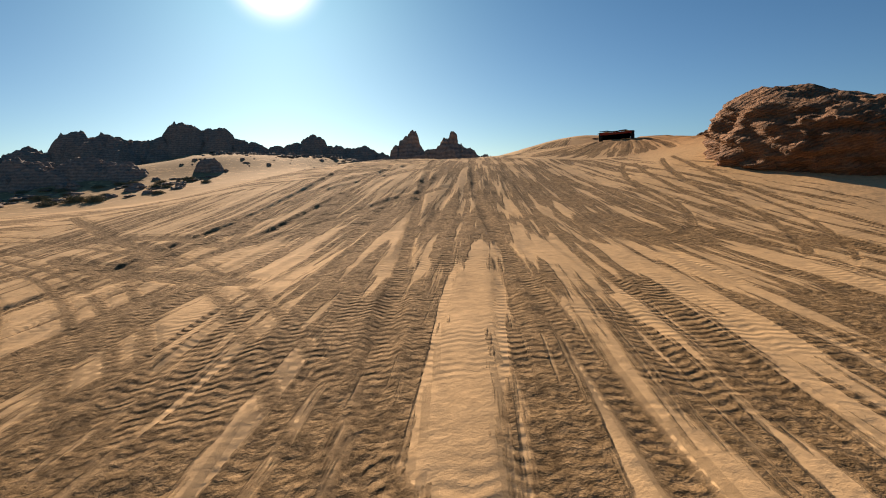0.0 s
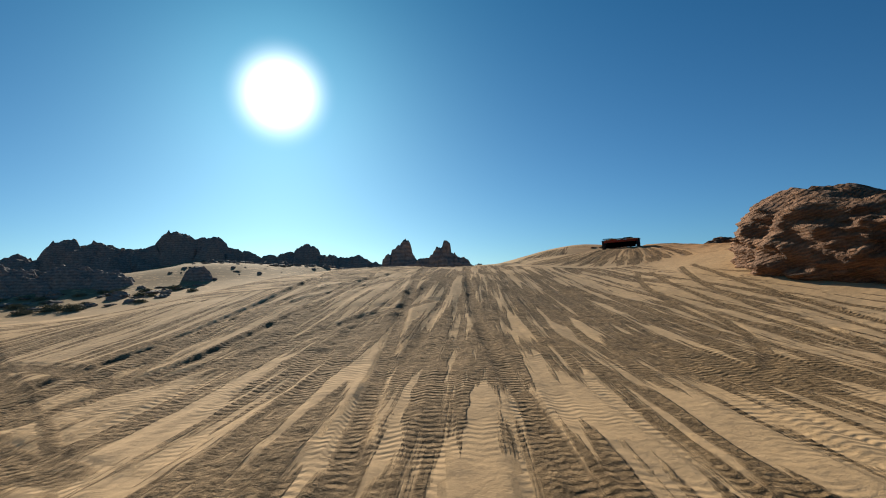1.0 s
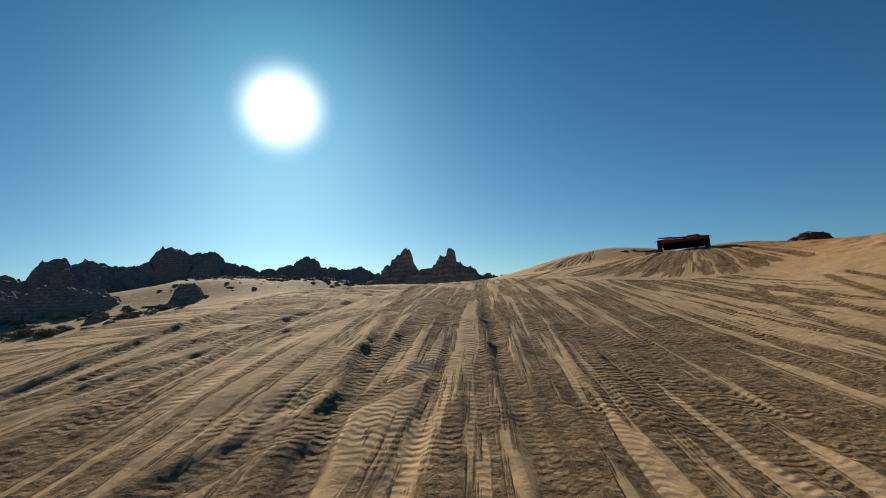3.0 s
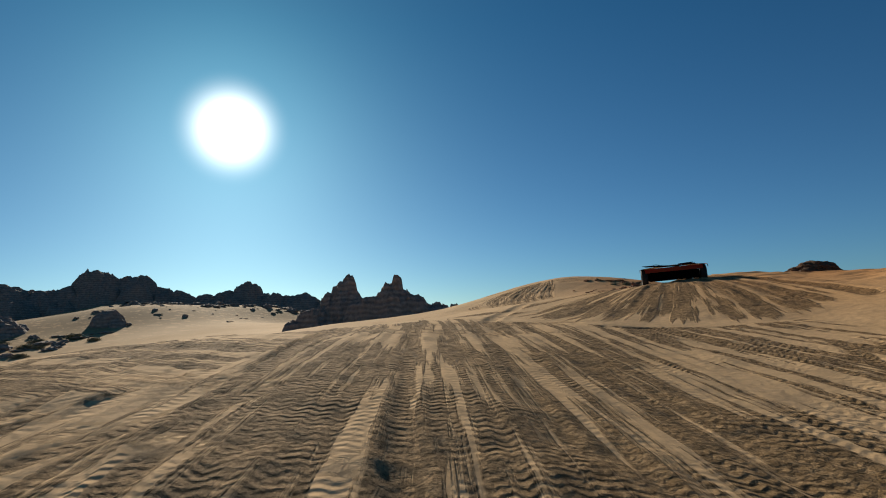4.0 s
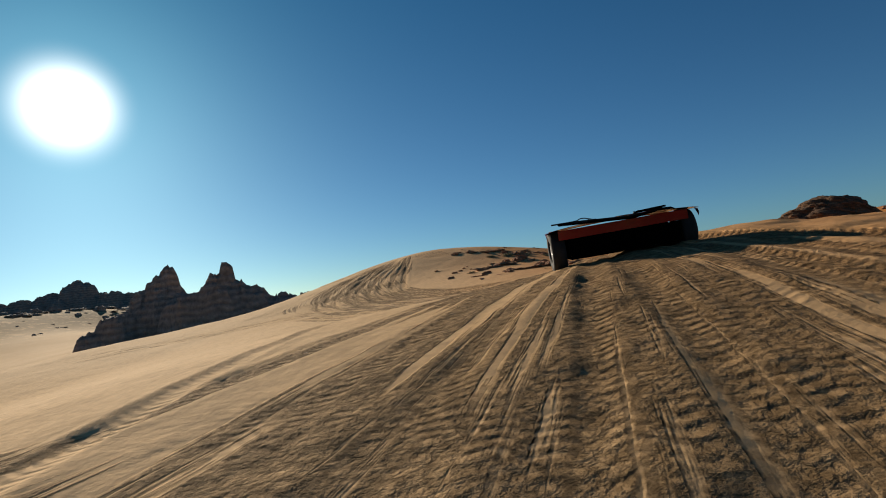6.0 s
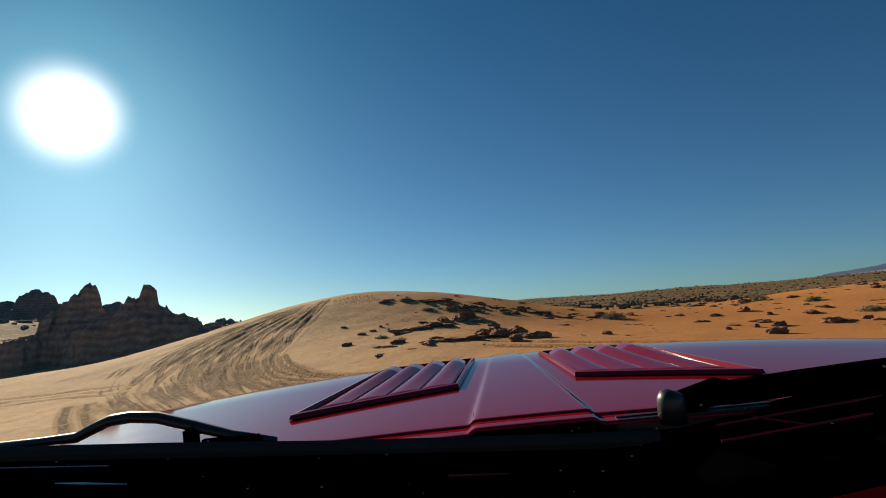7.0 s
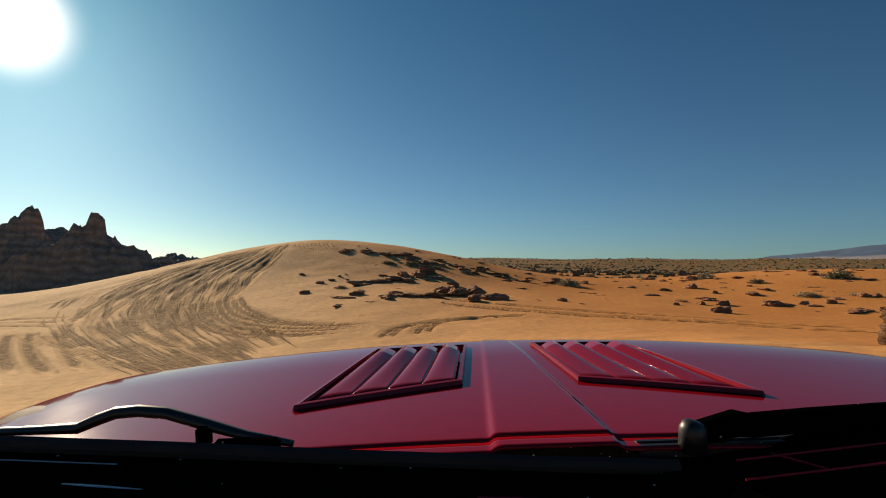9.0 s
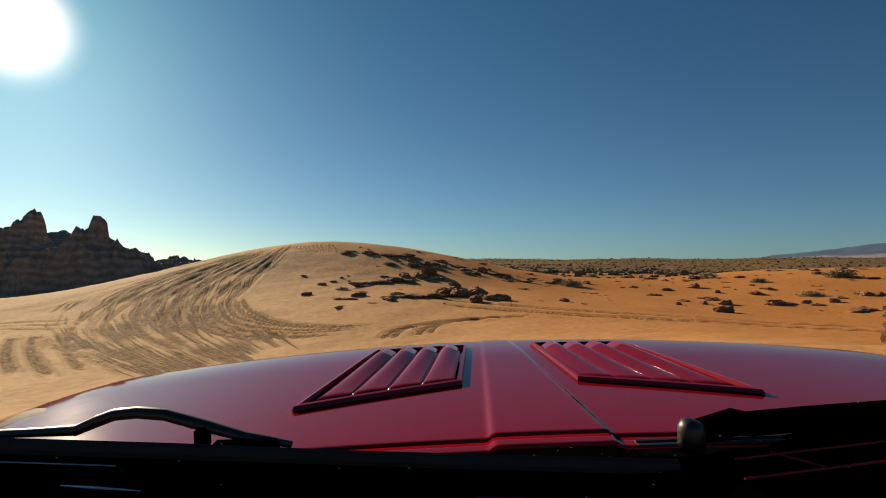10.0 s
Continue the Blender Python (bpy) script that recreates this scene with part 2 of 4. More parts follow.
def rut(a, b, c, d, width=0.26, depth=0.05, tread=1.0):
    """One wheel's rut along a curve through the plan."""
    t = np.linspace(0, 1, 90)[:, None]
    a, b, c, d = (np.array(q, float) for q in (a, b, c, d))
    line = (1 - t) ** 3 * a + 3 * t * (1 - t) ** 2 * b + 3 * t * t * (1 - t) * c + t ** 3 * d
    RUTS.append((line, width, depth * 0.6, tread))


def pair(a, b, c, d, gauge=1.5, **kw):
    """Both ruts of one vehicle."""
    side = np.array([-(d[1] - a[1]), d[0] - a[0]], float)
    side *= gauge / 2 / np.linalg.norm(side)
    for s in (-1, 1):
        rut(*(np.array(q) + s * side for q in (a, b, c, d)), **kw)


# lanes straight up the first slope
for i in range(9):
    x0 = -6.5 + 12 * (i + rng.uniform(-0.4, 0.4)) / 8
    x1 = 1.8 + 0.42 * x0 + rng.uniform(-1.8, 1.8)
    bend = rng.uniform(-1.2, 1.2)
    end = rng.uniform(22, 30)
    deep, print_ = rng.choice(((0.02, 0.2), (0.03, 0.3), (0.03, 0.6), (0.05, 1.0), (0.07, 0.9)))
    pair((x0, -4), (x0 + bend * 0.4, 6), (x1 + bend, 15), (x1 + rng.uniform(-0.6, 0.6), end), width=rng.uniform(0.18, 0.26), depth=deep, tread=print_)
# older tracks that swing away to the low ground
for i in range(3):
    o = rng.uniform(-1.2, 1.2)
    pair((-1 + o, 0), (-4 + o, 9), (-9, 13 + o), (-26, 19 + 2 * o), width=0.2, depth=0.012, tread=0.8)
for i in range(3):
    o = rng.uniform(-1.5, 1.5)
    pair((1 + o, 19), (-6, 20.5 + o), (-14, 23 + o), (-34, 38 + 2 * o), width=0.22, depth=0.01, tread=0.6)
for i in range(3):
    o = rng.uniform(-1, 1)
    pair((4 + o, 25), (-2, 25.5 + o), (-12, 29 + 2 * o), (-30, 48 + 3 * o), width=0.2, depth=0.01, tread=0.7)
# tracks that hug the rock
for i in range(2):
    o = 1.1 * i
    pair((8.4 - o * 0.3, 22.5), (7.4 - o, 18), (6.8 - o, 13), (8.2 - o * 1.4, -3), width=0.2, depth=0.035)
# dark bands that cross at the foot of the slope
for a, b, c, d, w in (((-9.5, 12.6), (-7.0, 12.3), (-5.6, 11.4), (-3.2, 9.0), 0.55), ((-13.6, 20.0), (-9.0, 13.5), (-7.0, 12.0), (-4.0, 8.2), 0.5), ((-8.2, 11.3), (-6.5, 9.2), (-4.5, 8.0), (-2.0, 6.4), 0.6),
                      ((-3.6, 8.4), (-4.6, 12.0), (-4.4, 15.0), (-1.5, 19.0), 0.35), ((-5.4, 11.4), (-4.0, 13.8), (-2.8, 16.0), (0.5, 21.0), 0.3), ((-4.9, 7.3), (-3.5, 9.5), (-2.0, 12.0), (0.2, 16.0), 0.4),
                      ((3.6, 9.0), (5.5, 11.0), (6.3, 14.0), (6.0, 19.0), 0.3), ((5.0, 7.6), (6.6, 9.5), (7.4, 13.0), (7.3, 17.0), 0.28), ((5.4, 7.2), (7.2, 9.2), (8.0, 12.5), (7.9, 16.0), 0.2)):
    rut(a, b, c, d, width=0.7 * w, depth=0.03, tread=0.95)
# the fan on the second slope
for i in range(9):
    th, r1 = 0.20 + 0.68 * (i + rng.uniform(-0.4, 0.4)) / 8, rng.uniform(8.6, 11.0)
    d0, d1 = (-math.sin(th), -math.cos(th)), (-math.sin(th + rng.uniform(-0.12, 0.12)), -math.cos(th))
    rut((11.6 + 2.0 * d0[0], 34.6 + 2.0 * d0[1]), (11.6 + 4.5 * d0[0], 34.6 + 4.5 * d0[1]), (11.6 + 6.5 * d1[0], 34.6 + 6.5 * d1[1]), (11.6 + r1 * d1[0], 34.6 + r1 * d1[1]),
        width=rng.uniform(0.2, 0.34), depth=rng.choice((0.02, 0.03)), tread=rng.choice((0.7, 0.9, 1.0)))
# deep churned track down the second slope
for o in (-0.2, 0.15):
    rut((10.6 + o, 32.5), (11.0, 30.0 + o), (11.0 + o, 27.5), (10.0, 24.0 + o), width=0.36, depth=0.06)
# one clean track through the smooth hollow
rut((6.6, 33.5), (5.0, 31.0), (3.6, 28.5), (2.6, 25.5), width=0.3, depth=0.05, tread=0.4)
# tracks that sweep down and round the last dune
for i in range(9):
    o = i / 8
    rut((11.2 - 0.5 * o, 49.8 + 1.2 * o), (10.3 - 3.6 * o, 46.6 + 4.0 * o), (8.6 - 3.6 * o + rng.uniform(-0.2, 0.2), 43.0 + 2.6 * o), (10.2 - 2.4 * o + rng.uniform(-0.4, 0.4), 39.6 - 1.6 * o), width=rng.uniform(0.16, 0.24), depth=0.05, tread=rng.uniform(0.6, 1.0))
for i in range(7):
    o = i * 0.16
    rut((9.75 - o, 44.5), (9.6 - o, 41.2 - o), (10.4 - o, 40.0 - o), (11.6 + rng.uniform(-0.5, 0.3), 39.2 - 0.5 * o), width=0.15, depth=0.05, tread=1.0)
for i in range(8):
    o = i * 0.22
    rut((10.4 - o, 51.4), (6.6 - 0.8 * o, 52.4), (5.0 - 0.5 * o, 56.0 + o), (-4 - o, 66 + 2 * o), width=0.24, depth=0.04, tread=0.8)
for i in range(3):
    o = i * 0.8
    rut((-2.0, 47.5 - o), (2.5, 47.0 - 0.6 * o), (4.6, 46.6 - 0.5 * o), (6.6, 44.0 - 0.8 * o), width=0.13, depth=0.03, tread=0.9)
for i in range(10):
    o = i * 0.14
    rut((12.0 + o, 51.3 - 0.3 * o), (11.6 + o, 50.2), (11.7 + o, 49.4), (12.2 + o, 48.7), width=0.1, depth=0.03, tread=0.8)
# pairs of short turning tracks
rut((5.6, 43.5), (5.9, 42.0), (6.2, 40.6), (7.0, 38.5), width=0.15, depth=0.07)
rut((6.0, 43.3), (6.2, 42.0), (6.5, 40.6), (7.5, 38.0), width=0.15, depth=0.07)
rut((5.6, 43.4), (5.9, 42.2), (6.6, 40.9), (7.5, 40.0), width=0.10, depth=0.04, tread=0.8)
rut((6.0, 43.2), (6.3, 42.0), (6.9, 40.9), (8.3, 37.7), width=0.10, depth=0.04, tread=0.8)
for o in (0.0, 0.16, 0.55, 0.72):
    rut((11.35 + o, 37.9 - 0.1 * o), (11.5 + o, 38.5), (11.8 + o, 39.2), (13.6 + o, 38.7 - 0.3 * o), width=0.15, depth=0.05, tread=1.0)
for o in (0.0, 0.25, 1.3, 1.55):
    rut((13.2, 41.0 + o), (14.6, 38.6 + o), (15.8, 36.6 + o), (19.0, 34.2 + o), width=0.22, depth=0.04, tread=0.7)


def spread(lo, hi, step, reach, grow):
    """Even steps from lo to hi, then ever wider steps out to the horizon."""
    inner = list(np.arange(lo, hi + 1e-6, step))
    for sign, edge in ((-1, lo), (1, hi)):
        s, q, extra = step, edge, []
        while abs(q - edge) < reach:
            s *= grow
            q += sign * s
            extra.append(q)
        inner = extra[::-1] + inner if sign < 0 else inner + extra
    return np.array(inner)


def build_ground():
    xs = spread(-11.0, 14.5, 0.055, 4300, 1.078)
    a = np.concatenate([np.arange(-2.0, 33.0, 0.058), np.arange(33.0, 46.0, 0.075)])
    b = np.arange(46.0, 55.0, 0.115)
    low, high, s, q = [], [], 0.085, -2.0
    while q > -4300:
        s *= 1.2
        q -= s
        low.append(q)
    s, q = 0.115, 55.0
    while q < 4300:
        s *= 1.07
        q += s
        high.append(q)
    ys = np.concatenate([low[::-1], a, b, high])
    X, Y = np.meshgrid(xs, ys)
    Z = land(X, Y)
    nx, ny = len(xs), len(ys)
    # uneven sand at several scales
    def wave(fx, fy, ph):
        return np.sin(X * fx + ph) * np.sin(Y * fy + 1.7 * ph)
    Z = Z + 0.02 * wave(0.9, 0.7, 0.4) + 0.012 * wave(1.9, 1.3, 2.0) + 0.005 * wave(3.1, 3.7, 4.1)
    # lanes: how far across and along the beaten ways each place lies
    def gate(v, lo, hi, soft):
        return 1 / (1 + np.exp(-(v - lo) / soft)) / (1 + np.exp((v - hi) / soft))
    s = np.clip((Y + 4) / 30, -0.3, 1.0)
    LANE_U, LANE_V = (X - 1.8 * s) / (1 - 0.58 * s), Y.copy()
    left = np.interp(Y, [-4, 5, 12, 16, 20, 26], [-7.5, -6.5, -5.8, -3.4, -1.5, 0.5])
    right = np.interp(Y, [-4, 6, 11, 15, 26], [6.5, 5.6, 6.6, 5.8, 8.5])
    LANES = gate(X - left, 0, 1e3, 0.35) * gate(right - X, 0, 1e3, 0.4) * gate(Y + 0.8 * np.sin(LANE_U * 1.3) + 0.7 * np.sin(LANE_U * 3.7 + 1), -40, 24.0, 1.2)
    LANES = np.maximum(LANES, 0.55 * gate(X, -12, 9.0, 0.8) * gate(Y, -40, 20, 1.5))
    LANES = np.maximum(LANES, 0.80 * gate(X, -1.0, 7.5, 0.6) * gate(Y, 18, 27.5, 0.9))
    # ways that bear off to the low ground
    off = 0.85 * gate(X, -24, 0.5, 1.5) * gate(Y - 0.10 * X, 17.5, 27.5, 0.8)
    LANE_U, LANE_V = np.where(off > LANES, 0.35 * X + 0.94 * Y + 90, LANE_U), np.where(off > LANES, 0.94 * X - 0.35 * Y, LANE_V)
    LANES = np.maximum(LANES, off)
    # the fan on the second slope
    r, th = np.hypot(X - 11.6, Y - 34.6), np.arctan2(11.6 - X, 34.6 - Y)
    fan = gate(r, 1.6, 10.6, 0.35) * gate(th + 0.10 * np.sin(r), 0.18, 0.90, 0.035) * gate(Y, 24.0, 40, 0.4)
    LANE_U, LANE_V = np.where(fan > 0.05, th * 10 + 30, LANE_U), np.where(fan > 0.05, r, LANE_V)
    # the sweep of tracks down the last dune
    outer = np.interp(Y, [36.0, 38.4, 40, 42, 44, 45.8, 47.5, 48.9, 50.2, 51.5], [9.0, 8.0, 7.3, 6.55, 5.9, 5.55, 5.45, 5.6, 6.7, 9.5])
    inner = np.interp(Y, [36.0, 38, 40, 42, 43.7, 46.9, 49.5, 51.5], [10.6, 10.3, 10.05, 9.85, 9.85, 10.3, 11.2, 11.8])
    q = (X - outer) / np.maximum(inner - outer, 0.3)
    sweep = gate(q, 0.0, 1.0, 0.03) * gate(Y, 36.6, 51.2, 0.35)
    LANE_U, LANE_V = np.where(sweep > 0.05, q * 4.2 + 60, LANE_U), np.where(sweep > 0.05, Y * 0.8, LANE_V)
    LANES = np.clip(np.maximum(np.maximum(LANES * (fan < 0.05) * (sweep < 0.05), 0.84 * fan), 0.96 * sweep), 0, 3)
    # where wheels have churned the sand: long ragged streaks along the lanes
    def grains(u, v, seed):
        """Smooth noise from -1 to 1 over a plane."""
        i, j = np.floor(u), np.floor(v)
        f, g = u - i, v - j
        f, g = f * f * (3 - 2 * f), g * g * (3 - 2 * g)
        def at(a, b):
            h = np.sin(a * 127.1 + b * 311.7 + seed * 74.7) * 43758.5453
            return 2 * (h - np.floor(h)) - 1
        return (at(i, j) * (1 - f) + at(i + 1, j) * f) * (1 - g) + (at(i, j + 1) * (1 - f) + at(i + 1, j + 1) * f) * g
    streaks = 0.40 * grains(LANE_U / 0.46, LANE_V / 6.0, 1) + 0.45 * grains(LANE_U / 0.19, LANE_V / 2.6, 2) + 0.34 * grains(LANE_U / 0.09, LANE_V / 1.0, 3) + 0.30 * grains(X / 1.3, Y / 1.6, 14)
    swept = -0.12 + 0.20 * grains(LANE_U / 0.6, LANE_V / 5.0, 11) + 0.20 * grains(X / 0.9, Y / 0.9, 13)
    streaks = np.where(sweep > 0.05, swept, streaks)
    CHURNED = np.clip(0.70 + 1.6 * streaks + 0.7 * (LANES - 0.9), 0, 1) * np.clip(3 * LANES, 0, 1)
    soft_ridge = grains(LANE_U / 0.42, LANE_V / 5.0, 4) + 0.5 * grains(LANE_U / 0.2, LANE_V / 2.0, 5)
    clods_wide = grains(X / 0.30 + 0.4 * grains(X, Y, 8), Y / 0.24, 6) + 0.6 * grains(X / 0.16, Y / 0.13, 7)
    FURROW = np.clip(LANES, 0, 1) * (0.022 * soft_ridge - 0.008 * CHURNED) + CHURNED * 0.010 * clods_wide + 0.006 * grains(X / 0.5, Y / 0.4, 9)
    # trampled sand beside the fan
    FURROW = FURROW + gate(X, 10.8, 19, 0.5) * gate(Y, 22, 33, 0.8) * (0.030 * grains(X / 0.6, Y / 0.45, 21) + 0.018 * grains(X / 0.28, Y / 0.22, 22))
    R, ALONG, ACROSS = np.zeros_like(Z), np.zeros_like(Z), np.zeros_like(Z)
    D = np.zeros_like(Z)
    for line, width, depth, tread in RUTS:
        pad = width * 2.2
        i0, i1 = np.searchsorted(xs, [line[:, 0].min() - pad, line[:, 0].max() + pad])
        j0, j1 = np.searchsorted(ys, [line[:, 1].min() - pad, line[:, 1].max() + pad])
        if i1 <= i0 or j1 <= j0:
            continue
        step = np.r_[0, np.cumsum(np.hypot(*np.diff(line, axis=0).T))]
        for j in range(j0, j1):
            # only the part of the curve that is near this row
            near = np.where(abs(line[:, 1] - ys[j]) < pad + 0.6)[0]
            if not len(near):
                continue
            n0, n1 = max(near[0] - 1, 0), min(near[-1] + 2, len(line))
            seg = line[n0:n1]
            k0, k1 = np.searchsorted(xs, [seg[:, 0].min() - pad, seg[:, 0].max() + pad])
            if k1 <= k0 or len(seg) < 2:
                continue
            px = xs[k0:k1][:, None]
            p, v = seg[:-1], np.diff(seg, axis=0)
            u = np.clip(((px - p[:, 0]) * v[:, 0] + (ys[j] - p[:, 1]) * v[:, 1]) / (v ** 2).sum(1), 0, 1)
            dx, dy = px - p[:, 0] - u * v[:, 0], ys[j] - p[:, 1] - u * v[:, 1]
            d2 = dx * dx + dy * dy
            best = d2.argmin(1)
            rows = np.arange(len(best))
            d = np.sqrt(d2[rows, best])
            side = np.sign(v[best, 0] * dy[rows, best] - v[best, 1] * dx[rows, best])
            s = (step[n0:n1 - 1][best] + u[rows, best] * np.hypot(v[best, 0], v[best, 1]))
            w = width / 2
            fade = np.clip(np.minimum(s, step[-1] - s) / min(1.6, 0.3 * step[-1]), 0, 1)
            core = 1 / (1 + np.exp((d - w) / 0.028))
            berm = np.exp(-((d - w * 1.55) / (w * 0.45)) ** 2)
            D[j, k0:k1] = D[j, k0:k1] * (1 - 0.75 * core * fade) + depth * fade * (0.4 * berm - core)
            hit = d < w * 1.25
            R[j, k0:k1] = np.maximum(R[j, k0:k1] * (1 - 0.5 * core), core * tread * np.minimum(1, 2 * fade))
            ALONG[j, k0:k1][hit] = s[hit]
            ACROSS[j, k0:k1][hit] = (d * side)[hit]
    # ruts fade where the sheet is too coarse to hold them
    hold = np.clip(0.22 / np.maximum(np.gradient(xs)[None, :], np.gradient(ys)[:, None]), 0, 1) ** 2
    D = np.clip(D, -0.04, 0.02) * hold
    # clods: churned sand along the wheels' ways, soft elsewhere
    gen = np.random.RandomState(5)
    churn = R.copy()
    for _ in range(3):
        churn[1:-1, 1:-1] = np.maximum(churn[1:-1, 1:-1], 0.9 * np.maximum.reduce([churn[:-2, 1:-1], churn[2:, 1:-1], churn[1:-1, :-2], churn[1:-1, 2:]]))
    clod = gen.normal(size=Z.shape)
    soft = clod.copy()
    soft[1:-1, 1:-1] = (4 * clod[1:-1, 1:-1] + clod[:-2, 1:-1] + clod[2:, 1:-1] + clod[1:-1, :-2] + clod[1:-1, 2:]) / 8
    wide = soft.copy()
    for _ in range(5):
        wide[1:-1, 1:-1] = (wide[:-2, 1:-1] + wide[2:, 1:-1] + wide[1:-1, :-2] + wide[1:-1, 2:]) / 4
    D = D + hold * (churn * (0.003 * soft + 0.006 * wide) + 0.006 * wide)
    Z = Z + D + hold * FURROW
    verts = np.stack([X.ravel(), Y.ravel(), Z.ravel()], 1)
    idx = np.arange(nx * ny).reshape(ny, nx)
    quads = np.stack([idx[:-1, :-1], idx[:-1, 1:], idx[1:, 1:], idx[1:, :-1]], -1).reshape(-1, 4)
    mesh = bpy.data.meshes.new("ground")
    mesh.vertices.add(len(verts))
    mesh.vertices.foreach_set("co", verts.ravel())
    mesh.loops.add(quads.size)
    mesh.loops.foreach_set("vertex_index", quads.ravel().astype(np.int32))
    mesh.polygons.add(len(quads))
    mesh.polygons.foreach_set("loop_start", np.arange(0, quads.size, 4, dtype=np.int32))
    mesh.update(calc_edges=True)
    mesh.polygons.foreach_set("use_smooth", [True] * len(quads))
    red = 1 / (1 + np.exp(-(X - Y * 0.147 - 6.9) / 1.8)) * np.clip((X + 2) / 8, 0, 1)
    red = red * (0.12 + 0.88 * np.clip((Y - 21) / 8, 0, 1))
    red = np.maximum(red, 0.8 * (np.hypot(X - 5, Y - 25) > 200))
    plain = np.clip((X * 0.8 + Y * 0.25 - 42) / 22, 0, 1) + np.clip((-X * 0.6 + Y * 0.3 - 48) / 20, 0, 1) * 0.55 + np.clip((Y - 120) / 60, 0, 1) * 0.3
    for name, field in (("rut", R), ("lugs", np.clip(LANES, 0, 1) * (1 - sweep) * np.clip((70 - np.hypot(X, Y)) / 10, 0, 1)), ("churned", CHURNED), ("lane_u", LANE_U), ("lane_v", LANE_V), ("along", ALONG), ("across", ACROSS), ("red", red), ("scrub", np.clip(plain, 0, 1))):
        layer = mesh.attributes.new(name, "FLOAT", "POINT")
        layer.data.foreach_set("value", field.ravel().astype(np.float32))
    mesh.materials.append(SAND)
    return tagged(new("ground", mesh), "rutted tan and orange desert sand with tyre tracks", "ground", kind="structure")


ground = build_ground()


# ---- rocks ----
def rock_mesh(rx, ry, rz, seed, detail=4, rough=0.35, steps=0.0, tilt=(0.0, 0.0), lean=0.0, boxy=0.5, slant=0.0, drop=0.0):
    """A weathered rock: a squared-off lump, roughened at three scales and cut into ledges along tilted layers."""
    bm = bmesh.new()
    bmesh.ops.create_icosphere(bm, subdivisions=detail, radius=1.0)
    off = Vector((seed * 7.3, seed * 3.1, seed * 5.7))
    layer = Vector((tilt[0], tilt[1], 1.0)).normalized()
    big = max(rx, ry, rz)
    for v in bm.verts:
        c = v.co
        p = Vector([math.copysign(abs(q) ** (1 - boxy * 0.5), q) for q in c])
        p = Vector((p.x * rx, p.y * ry, p.z * rz))
        q = p / big
        n = (noise.ridged_multi_fractal(q * 1.9 + off, 0.9, 2.1, 6, 0.9, 2.0) - 1.0) * rough * big * 0.22 + noise.fractal(q * 3.1 + off, 0.8, 2.2, 5) * rough * big * 0.3
        n += noise.noise(q * 0.9 + off) * rough * big * 0.5
        out = Vector((c.x, c.y, c.z * 0.7)).normalized()
        p += out * n
        p.x += lean * p.z
        if p.z > 0:
            p.z += (slant * p.y - drop * max(0.0, p.x + 0.35 * rx)) * p.z / rz
        if steps:
            h = p.dot(layer)
            flat = p - layer * h
            s1 = noise.noise(flat * (0.22 / steps) + layer * (h * 0.75 / steps) + off)
            s2 = noise.noise(flat * (0.6 / steps) + layer * (h * 2.1 / steps) + off * 2)
            s3 = noise.noise(flat * (1.6 / steps) + layer * (h * 4.0 / steps) + off * 3)
            s4 = noise.noise(flat * (1.1 / steps) + layer * (h * 8.0 / steps) + off * 4)
            p += Vector((out.x, out.y, 0.4 * out.z)) * steps * (0.95 * abs(s1) + 0.55 * s2 + 0.35 * s3 + 0.3 * s4)
        v.co = p
    # bring the lump back to its intended size
    for k, r in enumerate((rx, ry, rz)):
        lo, hi = min(v.co[k] for v in bm.verts), max(v.co[k] for v in bm.verts)
        for v in bm.verts:
            v.co[k] = (v.co[k] - lo) / (hi - lo) * 2 * r - r
    return bm


def rock(name, x, y, rx, ry, rz, seed, label, sink=0.35, turn=0.0, mat=None, category="rock", group="", **kw):
    ob = smooth(part(name, rock_mesh(rx, ry, rz, seed, **kw), mat or ROCK_SMALL))
    ob.location = (x, y, height(x, y) + rz * (1 - 2 * sink))
    ob.rotation_euler = (0, 0, radians(turn))
    return tagged(ob, label, category, group)


boulder = rock("boulder", 12.75, 16.7, 3.95, 4.6, 1.98, 11, "huge layered red sandstone boulder rising from the sand", sink=0.535, turn=8,
               mat=ROCK_NEAR, detail=6, rough=0.16, steps=0.36, tilt=(-0.5, -0.2), boxy=0.42, slant=0.2, drop=0.17)
rock("rock_mound", 16.1, 33.3, 0.95, 0.8, 0.56, 5, "low mound of tilted dark sandstone slabs in orange sand", sink=0.34, turn=-30,
     mat=ROCK_MOUND, detail=5, rough=0.14, steps=0.24, tilt=(0.6, 0.5), boxy=-0.25)


